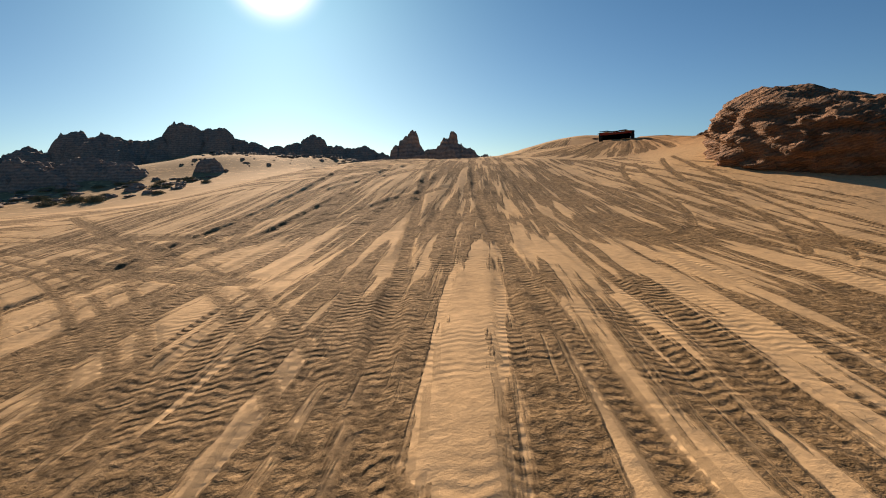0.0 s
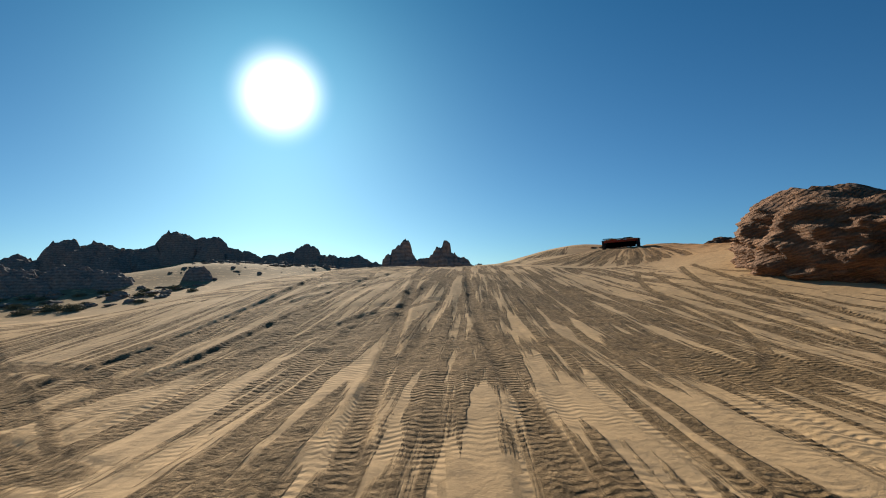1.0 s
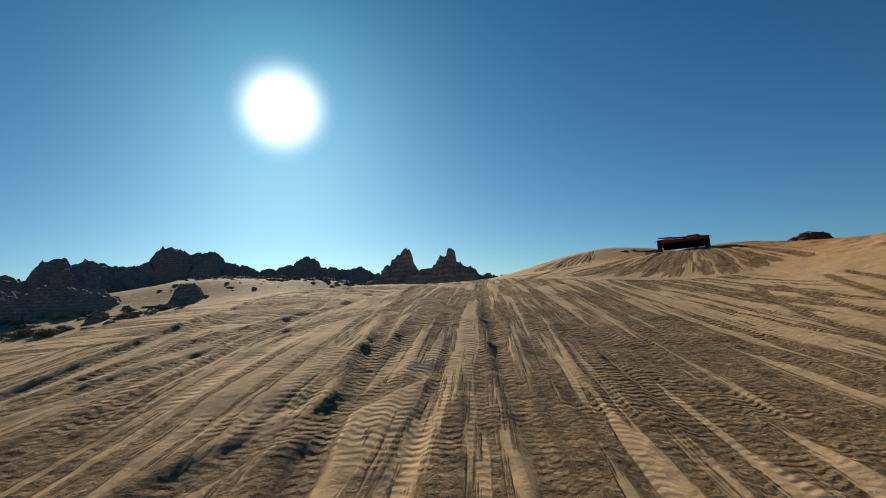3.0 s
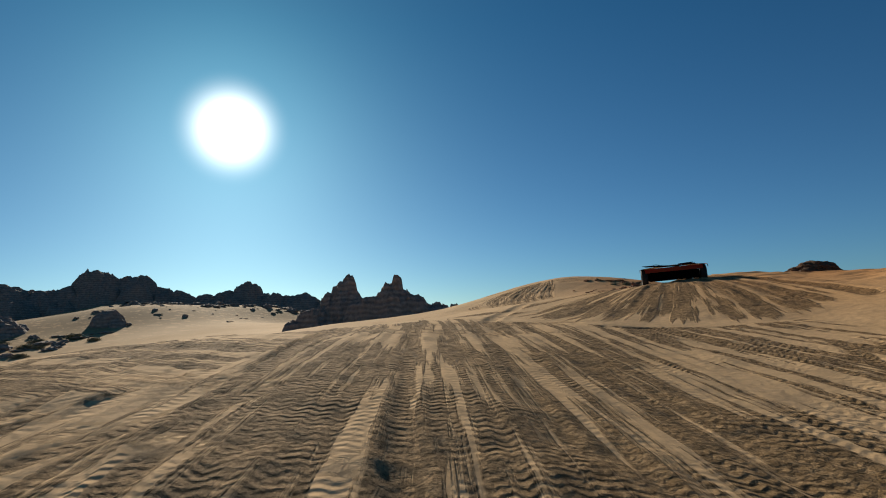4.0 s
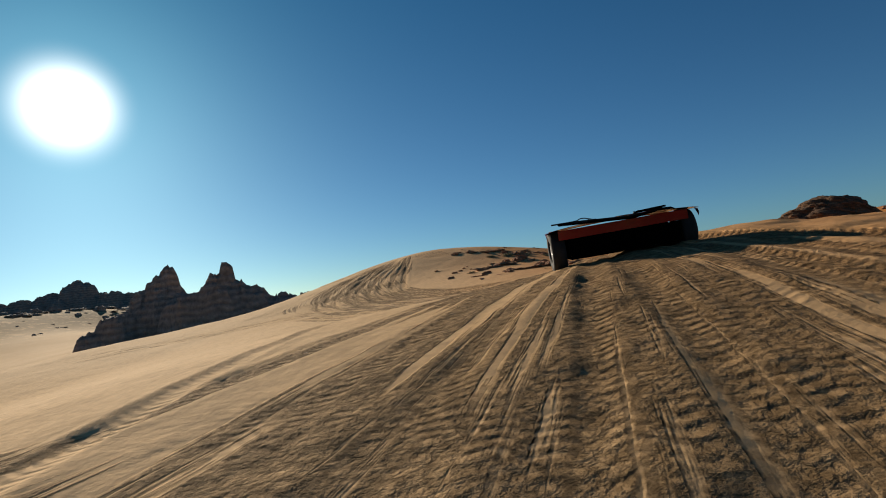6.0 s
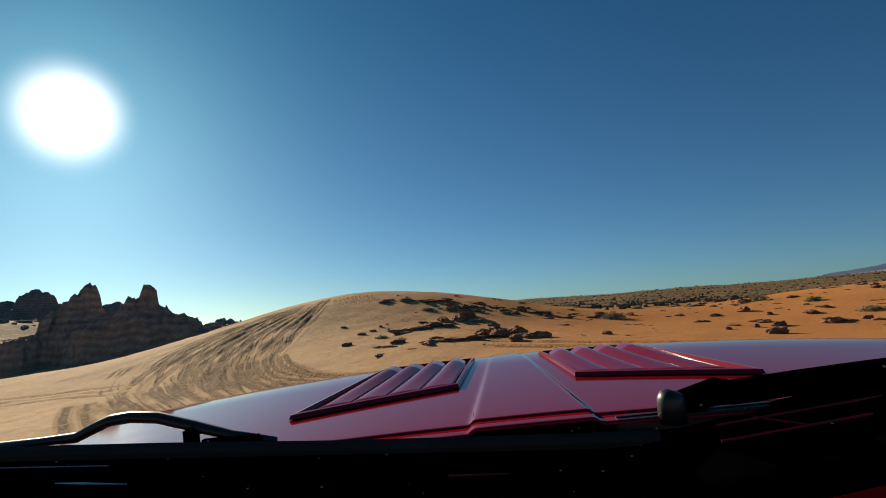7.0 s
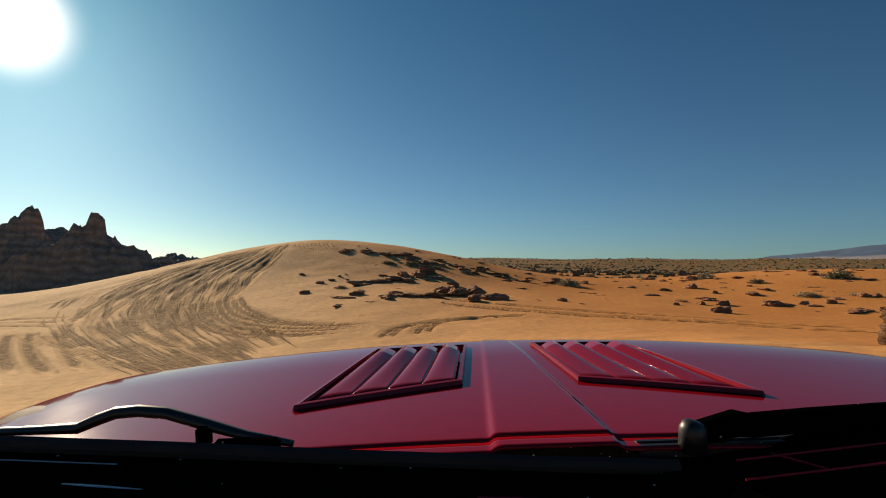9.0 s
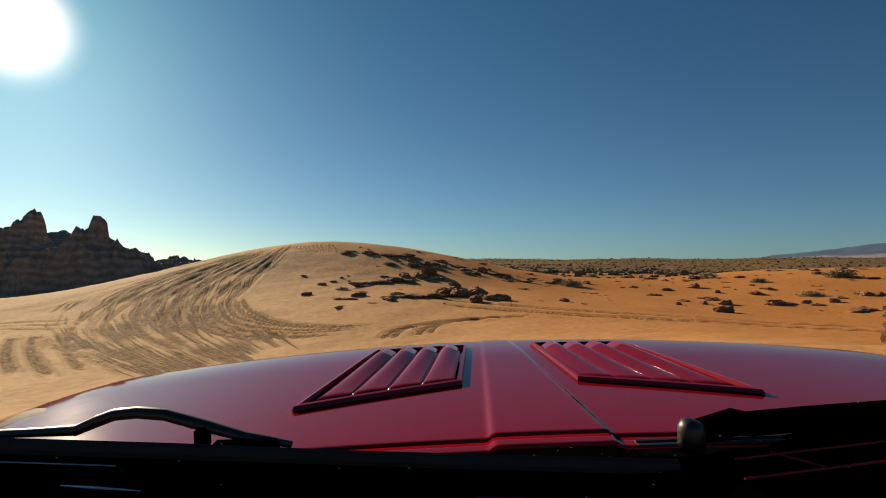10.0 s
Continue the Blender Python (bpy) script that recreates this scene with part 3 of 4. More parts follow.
def crag(name, peaks, seed, label, mat, cell=0.35, rough=0.7, ledge=0.8, blunt=3.0, tag=True):
    """A craggy outcrop: steep-sided peaks (x, y, radius, top) with ledges and broken edges."""
    x0, x1 = min(p[0] - p[2] * 1.5 for p in peaks), max(p[0] + p[2] * 1.5 for p in peaks)
    y0, y1 = min(p[1] - p[2] * 1.5 for p in peaks), max(p[1] + p[2] * 1.5 for p in peaks)
    nx, ny = int((x1 - x0) / cell) + 2, int((y1 - y0) / cell) + 2
    bm = bmesh.new()
    off = Vector((seed * 3.7, seed * 1.9, seed * 0.7))
    grid = []
    for j in range(ny):
        row = []
        for i in range(nx):
            x, y = x0 + i * cell, y0 + j * cell
            g = height(x, y) - 2.0
            p = Vector((x, y, 0))
            r = peaks[0][2]
            w1 = noise.noise_vector(p / (r * 0.8) + off) * r * 0.16 + noise.noise_vector(p / (r * 0.28) + off) * r * 0.10
            top = g
            for px, py, pr, pt in peaks:
                q = math.hypot(x + w1.x - px, (y + w1.y - py)) / pr
                if q < 1.4:
                    shape = max(0.0, 1 - q ** (max(3.0, blunt) if pr < 2 else blunt)) ** 0.8 if q < 1 else 0
                    top = max(top, g + (pt - g) * shape)
            h = top - g
            if h > 0.05:
                h += rough * (noise.fractal(p / (r * 0.3) + off, 0.75, 2.1, 5) * 0.17 * r + (noise.cell(p / (r * 0.3) + off) - 0.5) * 0.10 * r) * min(1, h / (0.5 * r))
                s = ledge * (1 + 0.35 * noise.noise(p * 0.2 + off))
                k = h / s
                f = k - math.floor(k)
                h = s * (math.floor(k) + min(1, f * f * (3 - 2 * f) * 1.15)) * 0.75 + h * 0.25
            row.append(bm.verts.new((x, y, g + h)) if h > 0.02 else None)
        grid.append(row)
    for j in range(ny - 1):
        for i in range(nx - 1):
            q = [grid[j][i], grid[j][i + 1], grid[j + 1][i + 1], grid[j + 1][i]]
            q = [v for v in q if v]
            if len(q) >= 3:
                bm.faces.new(q)
    ob = part(name, bm, mat)
    return tagged(ob, label, "rock outcrop") if tag else ob


twin = tagged(new("twin_outcrop"), "dark jagged rock outcrop with two knobbed peaks", "rock outcrop")
for mass in (((-5.3, 83.4, 3.7, 6.1), (-4.5, 83.6, 1.15, 8.85), (-4.9, 83.6, 1.7, 8.1), (-5.6, 83.7, 2.0, 7.5), (-5.2, 83.6, 2.7, 7.1), (-6.9, 83.2, 1.5, 6.9), (-8.5, 82.6, 3.0, 4.6), (-10.5, 82, 2.2, 3.4), (-3.0, 82.5, 2.4, 5.4)),
             ((0.9, 75.9, 3.2, 6.1), (1.25, 75.7, 0.85, 8.15), (1.6, 75.6, 0.55, 8.0), (1.25, 75.7, 1.25, 7.4), (0.8, 75.7, 1.6, 7.0), (1.4, 75.8, 2.0, 6.6), (-1.4, 76, 2.4, 5.7), (2.9, 76, 2.3, 5.4), (4.5, 76.3, 2.2, 4.3), (6, 76.5, 1.7, 4.6), (8, 77, 2.2, 4.3), (-2.8, 78, 2.6, 5.3))):
    peak = crag("peak", mass, 20 + int(mass[0][1]), "", ROCK_FAR, cell=0.14, ledge=0.55, blunt=5.0, rough=0.6, tag=False)
    peak.parent = twin


def ridge():
    """The broken skyline of dark rock on the far side of the low ground: x, y, half width, top."""
    tops = ((-131, 156, 9, 11.0), (-121, 161, 6, 12.5), (-112.5, 168, 5, 18.4), (-104, 174, 7, 17.3), (-96, 178, 5, 15.6), (-91, 181, 4, 17.0),
            (-85, 184, 6, 21.8), (-77, 187, 5.5, 20.3), (-71, 190, 4, 16.4), (-65, 192, 4.5, 14.6), (-58, 194, 4, 14.2), (-52.5, 196, 4, 15.2),
            (-46, 197.5, 4.5, 17.4), (-39, 199, 5, 14.2), (-30.5, 200.5, 5, 13.6), (-24, 202, 5, 11.0), (-14, 205, 6, 8.2), (-2, 208, 7, 7.0))
    r = random.Random(3)
    for k, (x, y, w, top) in enumerate(tops):
        peaks = [(x, y, w * 1.7, top)]
        for _ in range(5):
            peaks.append((x + r.uniform(-1.3, 1.3) * w, y + r.uniform(-1.3, 0.2) * w, w * r.uniform(0.7, 1.3), top * r.uniform(0.6, 0.92)))
        tagged(crag("far_outcrop", peaks, 40 + 7 * k, "dark weathered rock outcrop on the far sand ridge", ROCK_FAR, cell=0.55, ledge=1.6), group="far outcrops")
    for k, (x, y, w, top) in enumerate(((-68, 117, 6, 6.4), (-77, 119, 8, 7.6), (-52, 122, 3.4, 7.4), (-87, 114, 9, 7.0), (-98, 111, 9, 6.6))):
        peaks = [(x, y, w, top)] + [(x + r.uniform(-1.1, 1.1) * w, y - r.uniform(0, 0.6) * w, w * 0.6, top * r.uniform(0.6, 0.85)) for _ in range(4)]
        tagged(crag("low_outcrop", peaks, 200 + 9 * k, "low dark rock outcrop half buried in a sand slope", ROCK_FAR, cell=0.45, ledge=1.0), group="low outcrops")


ridge()
crag("low_outcrop", [(4, 112, 5, 5.2), (10, 114, 5, 4.9), (-1, 111, 5, 4.6)], 300, "low dark rock ledge behind the dune", ROCK_FAR, cell=0.5, ledge=0.8)


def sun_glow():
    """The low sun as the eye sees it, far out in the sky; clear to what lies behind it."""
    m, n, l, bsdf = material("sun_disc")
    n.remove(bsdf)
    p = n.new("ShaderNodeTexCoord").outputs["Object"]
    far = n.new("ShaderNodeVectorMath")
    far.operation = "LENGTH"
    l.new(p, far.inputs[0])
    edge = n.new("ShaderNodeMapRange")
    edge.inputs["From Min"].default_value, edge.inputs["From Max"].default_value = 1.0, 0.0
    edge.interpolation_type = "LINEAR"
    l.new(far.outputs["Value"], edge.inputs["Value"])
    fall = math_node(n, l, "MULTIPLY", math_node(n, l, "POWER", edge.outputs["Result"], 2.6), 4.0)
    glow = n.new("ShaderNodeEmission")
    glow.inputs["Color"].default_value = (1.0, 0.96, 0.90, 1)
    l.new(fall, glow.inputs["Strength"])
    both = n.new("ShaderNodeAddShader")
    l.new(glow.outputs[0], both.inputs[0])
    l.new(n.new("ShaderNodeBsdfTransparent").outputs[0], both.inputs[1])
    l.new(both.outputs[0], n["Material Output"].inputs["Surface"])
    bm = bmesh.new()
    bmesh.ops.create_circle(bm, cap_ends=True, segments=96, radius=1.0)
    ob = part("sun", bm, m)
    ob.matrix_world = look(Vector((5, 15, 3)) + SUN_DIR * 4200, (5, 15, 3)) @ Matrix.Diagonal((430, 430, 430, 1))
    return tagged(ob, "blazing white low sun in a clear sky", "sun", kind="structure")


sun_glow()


def far_mountains():
    """A blue-grey range on the horizon, with distance haze painted into its colour."""
    m, n, l, bsdf = material("far_mountain")
    p = place_node(n)
    split = n.new("ShaderNodeSeparateXYZ")
    l.new(p, split.inputs[0])
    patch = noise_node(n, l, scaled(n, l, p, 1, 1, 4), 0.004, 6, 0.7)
    # the blue of distant air is put into the base colour
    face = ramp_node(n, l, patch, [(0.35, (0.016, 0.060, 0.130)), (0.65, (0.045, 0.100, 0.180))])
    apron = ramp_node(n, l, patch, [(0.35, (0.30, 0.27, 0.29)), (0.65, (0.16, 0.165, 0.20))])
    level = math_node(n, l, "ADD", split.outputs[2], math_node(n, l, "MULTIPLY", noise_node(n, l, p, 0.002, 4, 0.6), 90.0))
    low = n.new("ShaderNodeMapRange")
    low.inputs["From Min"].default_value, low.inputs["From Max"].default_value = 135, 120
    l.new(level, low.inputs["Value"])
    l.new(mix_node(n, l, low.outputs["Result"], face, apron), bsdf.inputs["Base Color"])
    bsdf.inputs["Roughness"].default_value = 1.0
    bm = bmesh.new()
    cols, rows = 90, 10
    grid = []
    for i in range(cols + 1):
        a = radians(49.8 + 42 * i / cols)
        crest = (80 + 110 * min(1.0, i / 24)) * min(1.0, i / 2) * (0.98 + 0.03 * noise.fractal(Vector((i * 0.17, 2.0, 0)), 0.9, 2.0, 5))
        line = []
        for j in range(rows + 1):
            r = 3300 + 900 * j / rows
            z = -5 + (crest * 0.93) * (j / rows) ** 0.8 + 8 * noise.fractal(Vector((i * 0.3, j * 0.6, 5)), 0.9, 2.0, 4) * (j / rows)
            line.append(bm.verts.new((9 + r * math.sin(a), 30 + r * math.cos(a), z)))
        grid.append(line)
    for i in range(cols):
        for j in range(rows):
            bm.faces.new((grid[i][j], grid[i + 1][j], grid[i + 1][j + 1], grid[i][j + 1]))
    return tagged(smooth(part("mountain_range", bm, m)), "mountain range on the horizon, haze painted in as blue", "mountain", kind="structure")


far_mountains()


# ---- the car standing on the slope ----
PAINT = plain_material("red_car_paint", (0.225, 0.004, 0.009), 0.08, 0.0, 0.0, 0.06)
PAINT.node_tree.nodes["Principled BSDF"].inputs["Specular IOR Level"].default_value = 0.215
BLACK = plain_material("black_plastic", (0.0016, 0.0016, 0.0018), 0.9)
BLACK.node_tree.nodes["Principled BSDF"].inputs["Specular IOR Level"].default_value = 0.0
SHINY_BLACK = plain_material("black_gloss", (0.008, 0.008, 0.009), 0.42)
for plain in (BLACK, SHINY_BLACK):
    n, l = plain.node_tree.nodes, plain.node_tree.links
    crumbs = n.new("ShaderNodeTexVoronoi")
    crumbs.inputs["Scale"].default_value = 42.0
    l.new(n.new("ShaderNodeTexCoord").outputs["Object"], crumbs.inputs["Vector"])
    few = math_node(n, l, "MULTIPLY", math_node(n, l, "LESS_THAN", crumbs.outputs["Distance"], 0.085), math_node(n, l, "GREATER_THAN", crumbs.outputs["Color"], 0.62))
    coat = n["Principled BSDF"].inputs["Base Color"].links[0].from_socket
    l.new(mix_node(n, l, few, coat, (0.34, 0.30, 0.26)), n["Principled BSDF"].inputs["Base Color"])
RUBBER = plain_material("rubber", (0.008, 0.008, 0.008), 0.9)
STEEL = plain_material("steel", (0.4, 0.4, 0.41), 0.35, 1.0)
CX = 0.19      # the car's middle, to the right of the eye


def bonnet_z(x, y):
    """Height of the bonnet under the eye."""
    s = (x - CX)
    z = -0.338 - 0.012 * max(0.0, y - 1.0) - 0.037 * s * s - 0.5 * max(0.0, abs(s) - 1.22) ** 2
    spine = 0.113 - (y - 0.9) * 0.063
    z += 0.009 * (1 - 0.7 * min(1, max(0, y - 0.965) / 0.9)) / (1 + math.exp(min(50.0, (abs(s) - spine) / 0.002)))
    if y > 1.62:
        z -= 0.11 * (y - 1.62) ** 2
    if y > 1.95:
        z -= 1.6 * (y - 1.95) ** 2
    return z


def sheet(us, vs, f, thick=0.0, upright=False):
    """A surface over a grid of two parameters, with thickness where asked."""
    bm = bmesh.new()
    top = [[bm.verts.new(f(u, v)) for v in vs] for u in us]
    for i in range(len(us) - 1):
        for j in range(len(vs) - 1):
            bm.faces.new((top[i][j], top[i + 1][j], top[i + 1][j + 1], top[i][j + 1]))
    if thick and upright:
        bmesh.ops.solidify(bm, geom=bm.faces[:], thickness=thick)
    elif thick:
        low = [[bm.verts.new(v.co - Vector((0, 0, thick))) for v in row] for row in top]
        m, n = len(us) - 1, len(vs) - 1
        for i in range(m):
            for j in range(n):
                bm.faces.new((low[i][j], low[i][j + 1], low[i + 1][j + 1], low[i + 1][j]))
            bm.faces.new((top[i][0], low[i][0], low[i + 1][0], top[i + 1][0]))
            bm.faces.new((top[i][n], top[i + 1][n], low[i + 1][n], low[i][n]))
        for j in range(n):
            bm.faces.new((top[0][j], top[0][j + 1], low[0][j + 1], low[0][j]))
            bm.faces.new((top[m][j], low[m][j], low[m][j + 1], top[m][j + 1]))
    bmesh.ops.recalc_face_normals(bm, faces=bm.faces[:])
    return bm


def tube(points, radius, sides=10, flat=1.0):
    """A bar along points; radius may be a list. flat squashes it upright."""
    bm = bmesh.new()
    pts = [Vector(p) for p in points]
    rad = radius if isinstance(radius, (list, tuple)) else [radius] * len(pts)
    rings = []
    for k, p in enumerate(pts):
        d = (pts[min(k + 1, len(pts) - 1)] - pts[max(k - 1, 0)]).normalized()
        a = d.cross(Vector((0, 0, 1))).normalized()
        b = a.cross(d)
        rings.append([bm.verts.new(p + a * rad[k] * math.cos(2 * math.pi * i / sides) + b * rad[k] * flat * math.sin(2 * math.pi * i / sides)) for i in range(sides)])
    for r0, r1 in zip(rings, rings[1:]):
        for i in range(sides):
            bm.faces.new((r0[i], r0[(i + 1) % sides], r1[(i + 1) % sides], r1[i]))
    bm.faces.new(rings[0][::-1])
    bm.faces.new(rings[-1])
    bmesh.ops.recalc_face_normals(bm, faces=bm.faces[:])
    return bm


def block(x0, x1, y0, y1, z0, z1, bevel=0.004):
    bm = bmesh.new()
    bmesh.ops.create_cube(bm, size=1.0)
    for v in bm.verts:
        v.co = (x0 + (v.co.x + 0.5) * (x1 - x0), y0 + (v.co.y + 0.5) * (y1 - y0), z0 + (v.co.z + 0.5) * (z1 - z0))
    if bevel:
        bmesh.ops.bevel(bm, geom=bm.edges[:], offset=bevel, segments=2, affect="EDGES")
    return bm


def wheel_ring(outer, inner, width):
    """A ring about the x axis with rounded shoulders."""
    bm = bmesh.new()
    prof = [(inner, -width / 2), (outer * 0.93, -width / 2), (outer, -width * 0.32), (outer, width * 0.32), (outer * 0.93, width / 2), (inner, width / 2)]
    rings = []
    for k in range(40):
        a = 2 * math.pi * k / 40
        rings.append([bm.verts.new((w, r * math.cos(a), r * math.sin(a))) for r, w in prof])
    for r0, r1 in zip(rings, rings[1:] + rings[:1]):
        for i in range(len(prof)):
            j = (i + 1) % len(prof)
            bm.faces.new((r0[i], r0[j], r1[j], r1[i]))
    bmesh.ops.recalc_face_normals(bm, faces=bm.faces[:])
    return bm


def build_car():
    car = new("off_road_car")
    tagged(car, "red off-road car with louvred bonnet, standing on sand", "car")
    half = 1.40
    xs = [CX + half * (-1 + 2 * i / 480) for i in range(481)]
    ys = [0.965 + (2.06 - 0.965) * j / 60 for j in range(61)]

    def skin(x, y):
        """The outer edge draws in towards the nose, and the nose rounds back at its sides."""
        q = max(0.0, y - 0.965) / 1.095
        w = 1 - 0.20 * max(0.0, q - 0.45) ** 1.4 / 0.43
        xx = CX + (x - CX) * w
        lag = 0.10 * ((x - CX) / half) ** 2
        return (xx, y - lag * q, bonnet_z(xx, y))
    bonnet = smooth(part("bonnet", sheet(xs, ys, skin, 0.004), PAINT, car, "glossy red bonnet with a raised spine"))

    # louvred vents
    for side in (-1, 1):
        def corner(a, b):
            """a: 0 inner to 1 outer, b: 0 rear to 1 front."""
            inner = Vector((CX + side * (0.148 - 0.036 * b), 1.35 + 0.47 * b, 0))
            outer = Vector((CX + side * (0.520 - 0.115 * b), 1.215 + 0.60 * b, 0))
            p = inner.lerp(outer, a)
            p.z = bonnet_z(p.x, p.y)
            return p
        frame_bm = bmesh.new()
        loop = [(0, 0), (1, 0), (1, 1), (0, 1)]
        pts = []
        for (a0, b0), (a1, b1) in zip(loop, loop[1:] + loop[:1]):
            for k in range(12):
                t = k / 12
                pts.append((a0 + (a1 - a0) * t, b0 + (b1 - b0) * t))
        mid = corner(0.5, 0.5)
        prof = ((1.035, 0.001), (1.02, 0.011), (0.975, 0.012), (0.955, 0.002), (0.955, -0.004))
        rings = []
        for a, b in pts:
            c = corner(a, b)
            rings.append([frame_bm.verts.new((mid + (c - mid) * s).to_tuple()[:2] + (bonnet_z(c.x, c.y) + h,)) for s, h in prof])
        for r0, r1 in zip(rings, rings[1:] + rings[:1]):
            for k in range(len(prof) - 1):
                frame_bm.faces.new((r0[k], r1[k], r1[k + 1], r0[k + 1]))
        bmesh.ops.recalc_face_normals(frame_bm, faces=frame_bm.faces[:])
        vent = part("vent_frame", frame_bm, PAINT, car, "raised red frame of a bonnet vent")
        dark = bmesh.new()
        dark.faces.new([dark.verts.new(corner(a, b) * 1 + Vector((0, 0, 0.002))) for a, b in ((0.03, 0.03), (0.97, 0.03), (0.97, 0.97), (0.03, 0.97))])
        bmesh.ops.recalc_face_normals(dark, faces=dark.faces[:])
        part("vent_opening", dark, BLACK, vent)
        for k in range(4):
            def scoop(q, b, k=k):
                a = 0.045 + (k + q) * 0.2275
                p = corner(a, 0.03 + 0.91 * b - 0.05 * b * (1 - q))
                p.z += 0.003 + 0.027 * b * math.sin(math.pi * min(1, q * 0.95 + 0.05)) ** 0.8 * (0.35 + 0.65 * q)
                return p
            smooth(part("louvre", sheet([i / 10 for i in range(11)], [j / 8 for j in range(9)], scoop, 0.002), PAINT, vent))

    # cowl behind the bonnet, with its slots
    cxs = [CX + half * 0.98 * (-1 + 2 * i / 360) for i in range(361)]
    smooth(part("cowl", sheet(cxs, [0.915, 0.93, 0.945, 0.961], lambda x, y: (x, y, bonnet_z(x, 0.965) - 0.0015), 0.004), PAINT, car, "red cowl panel"))
    for k in range(2):
        part("cowl_slot", block(CX + 0.14, CX + 0.52, 0.938 - 0.016 * k, 0.950 - 0.016 * k, -0.362, -0.3380 - 0.0015 * k, 0.002), SHINY_BLACK, car)
    # dark top of the dashboard and the black edge of the windscreen opening
    smooth(part("dashboard", sheet([-0.86 + 1.78 * i / 40 for i in range(41)], [0.60, 0.66, 0.70, 0.73, 0.76, 0.80],
                             lambda x, y: (x, y, -0.290 - 0.07 * x + 0.21 * max(0, min(x, 0.68) - 0.28) - 0.20 * max(0, 0.78 - y)), 0.01), BLACK, car, "dusty black dashboard top"))
    # wipers
    arm = smooth(part("wiper_arm", tube([(-0.85, 0.80, -0.236), (-0.598, 0.80, -0.234), (-0.54, 0.80, -0.233), (-0.51, 0.80, -0.221), (-0.483, 0.80, -0.212), (-0.45, 0.80, -0.210), (-0.408, 0.80, -0.215),
                                         (-0.35, 0.80, -0.234), (-0.293, 0.80, -0.252), (-0.226, 0.80, -0.266)], [0.007, 0.008, 0.010, 0.011, 0.011, 0.011, 0.011, 0.011, 0.009, 0.006], 10, 0.8), SHINY_BLACK, car))
    part("wiper_blade", tube([(-0.95, 0.77, -0.236), (-0.62, 0.77, -0.242), (-0.385, 0.77, -0.258), (-0.146, 0.77, -0.277), (0.092, 0.77, -0.293), (0.331, 0.77, -0.307)], 0.010, 8, 1.2), RUBBER, arm)
    part("wiper_joint", block(-0.362, -0.342, 0.78, 0.80, -0.262, -0.232, 0.004), BLACK, arm)
    part("wiper_joint", block(-0.335, -0.24, 0.772, 0.792, -0.270, -0.250, 0.005), BLACK, arm)
    arm2 = smooth(part("wiper_arm", tube([(0.352, 0.80, -0.280), (0.375, 0.80, -0.268), (0.430, 0.80, -0.256), (0.450, 0.80, -0.260), (0.542, 0.80, -0.255), (0.648, 0.80, -0.250), (0.85, 0.80, -0.243)],
                                         [0.012, 0.018, 0.021, 0.019, 0.019, 0.018, 0.016], 12, 0.95), BLACK, car))
    smooth(part("pivot_cap", tube([(0.358, 0.785, -0.300), (0.358, 0.785, -0.296), (0.358, 0.785, -0.290), (0.359, 0.785, -0.256), (0.360, 0.785, -0.248), (0.361, 0.785, -0.245)], [0.012, 0.018, 0.020, 0.019, 0.015, 0.006], 18), SHINY_BLACK, arm2))
    # body under the bonnet: sides, nose, bulkhead, wheels
    for side in (-1, 1):
        def flank(a, b, side=side):
            y = 1.04 + 0.88 * a
            w = 1.40 if y < 1.45 else 1.40 - 0.27 * ((y - 1.45) / 0.6) ** 1.4
            drop = 0.06 + 0.36 * b
            arch = abs(y - 1.42)
            if arch < 0.46:
                drop = min(drop, 0.06 + max(0.0, 0.40 - math.sqrt(0.46 ** 2 - arch ** 2)) * b)
            top = bonnet_z(CX + side * w, y + 0.10) - 0.012
            return (CX + side * (w + 0.02 * math.sin(math.pi * b)), y, top - drop + 0.06)
        smooth(part("front_wing", sheet([i / 40 for i in range(41)], [j / 6 for j in range(7)], flank, 0.012, True), PAINT, car))
        wheel = smooth(part("tyre", wheel_ring(0.40, 0.22, 0.26), RUBBER, car, "sand-dusted black off-road tyre"))
        wheel.location = (CX + side * 1.22, 1.42, -0.80)
        smooth(part("rim", wheel_ring(0.23, 0.03, 0.2), STEEL, wheel))
    smooth(part("nose", sheet([CX - 1.1 + 2.2 * i / 30 for i in range(31)], [0.47 + 0.38 * j / 6 for j in range(7)],
                              lambda x, z: (x, 2.03 - 0.16 * ((x - CX) / 1.1) ** 2, -z), 0.02, True), BLACK, car, "black grille panel"))
    part("bulkhead", block(CX - 1.20, CX + 1.20, 1.0, 1.03, -0.60, -0.42, 0.006), PAINT, car)
    part("underbody", block(CX - 1.04, CX + 1.04, 1.01, 1.85, -1.0, -0.62, 0.03), BLACK, car)
    part("bonnet_latch", block(0.142, 0.225, 1.935, 1.96, -0.378, -0.363, 0.004), SHINY_BLACK, car)
    # red bars of the grille beside the wiper
    for a, b in (((0.388, 0.70, -0.2945), (0.575, 0.70, -0.278)), ((0.40, 0.745, -0.288), (0.62, 0.745, -0.270)), ((0.455, 0.755, -0.284), (0.50, 0.705, -0.286))):
        part("grille_bar", tube([a, b], 0.0018, 8), PAINT, car)
    # bright reflections low on the left, made as added solid steel strips
    part("glint_strip", tube([(-0.494, 0.696, -0.2685), (-0.45, 0.693, -0.2715), (-0.389, 0.690, -0.2765)], [0.0015, 0.003, 0.0012], 8, 0.5), STEEL, car, "thin steel strip made for a bright glint")
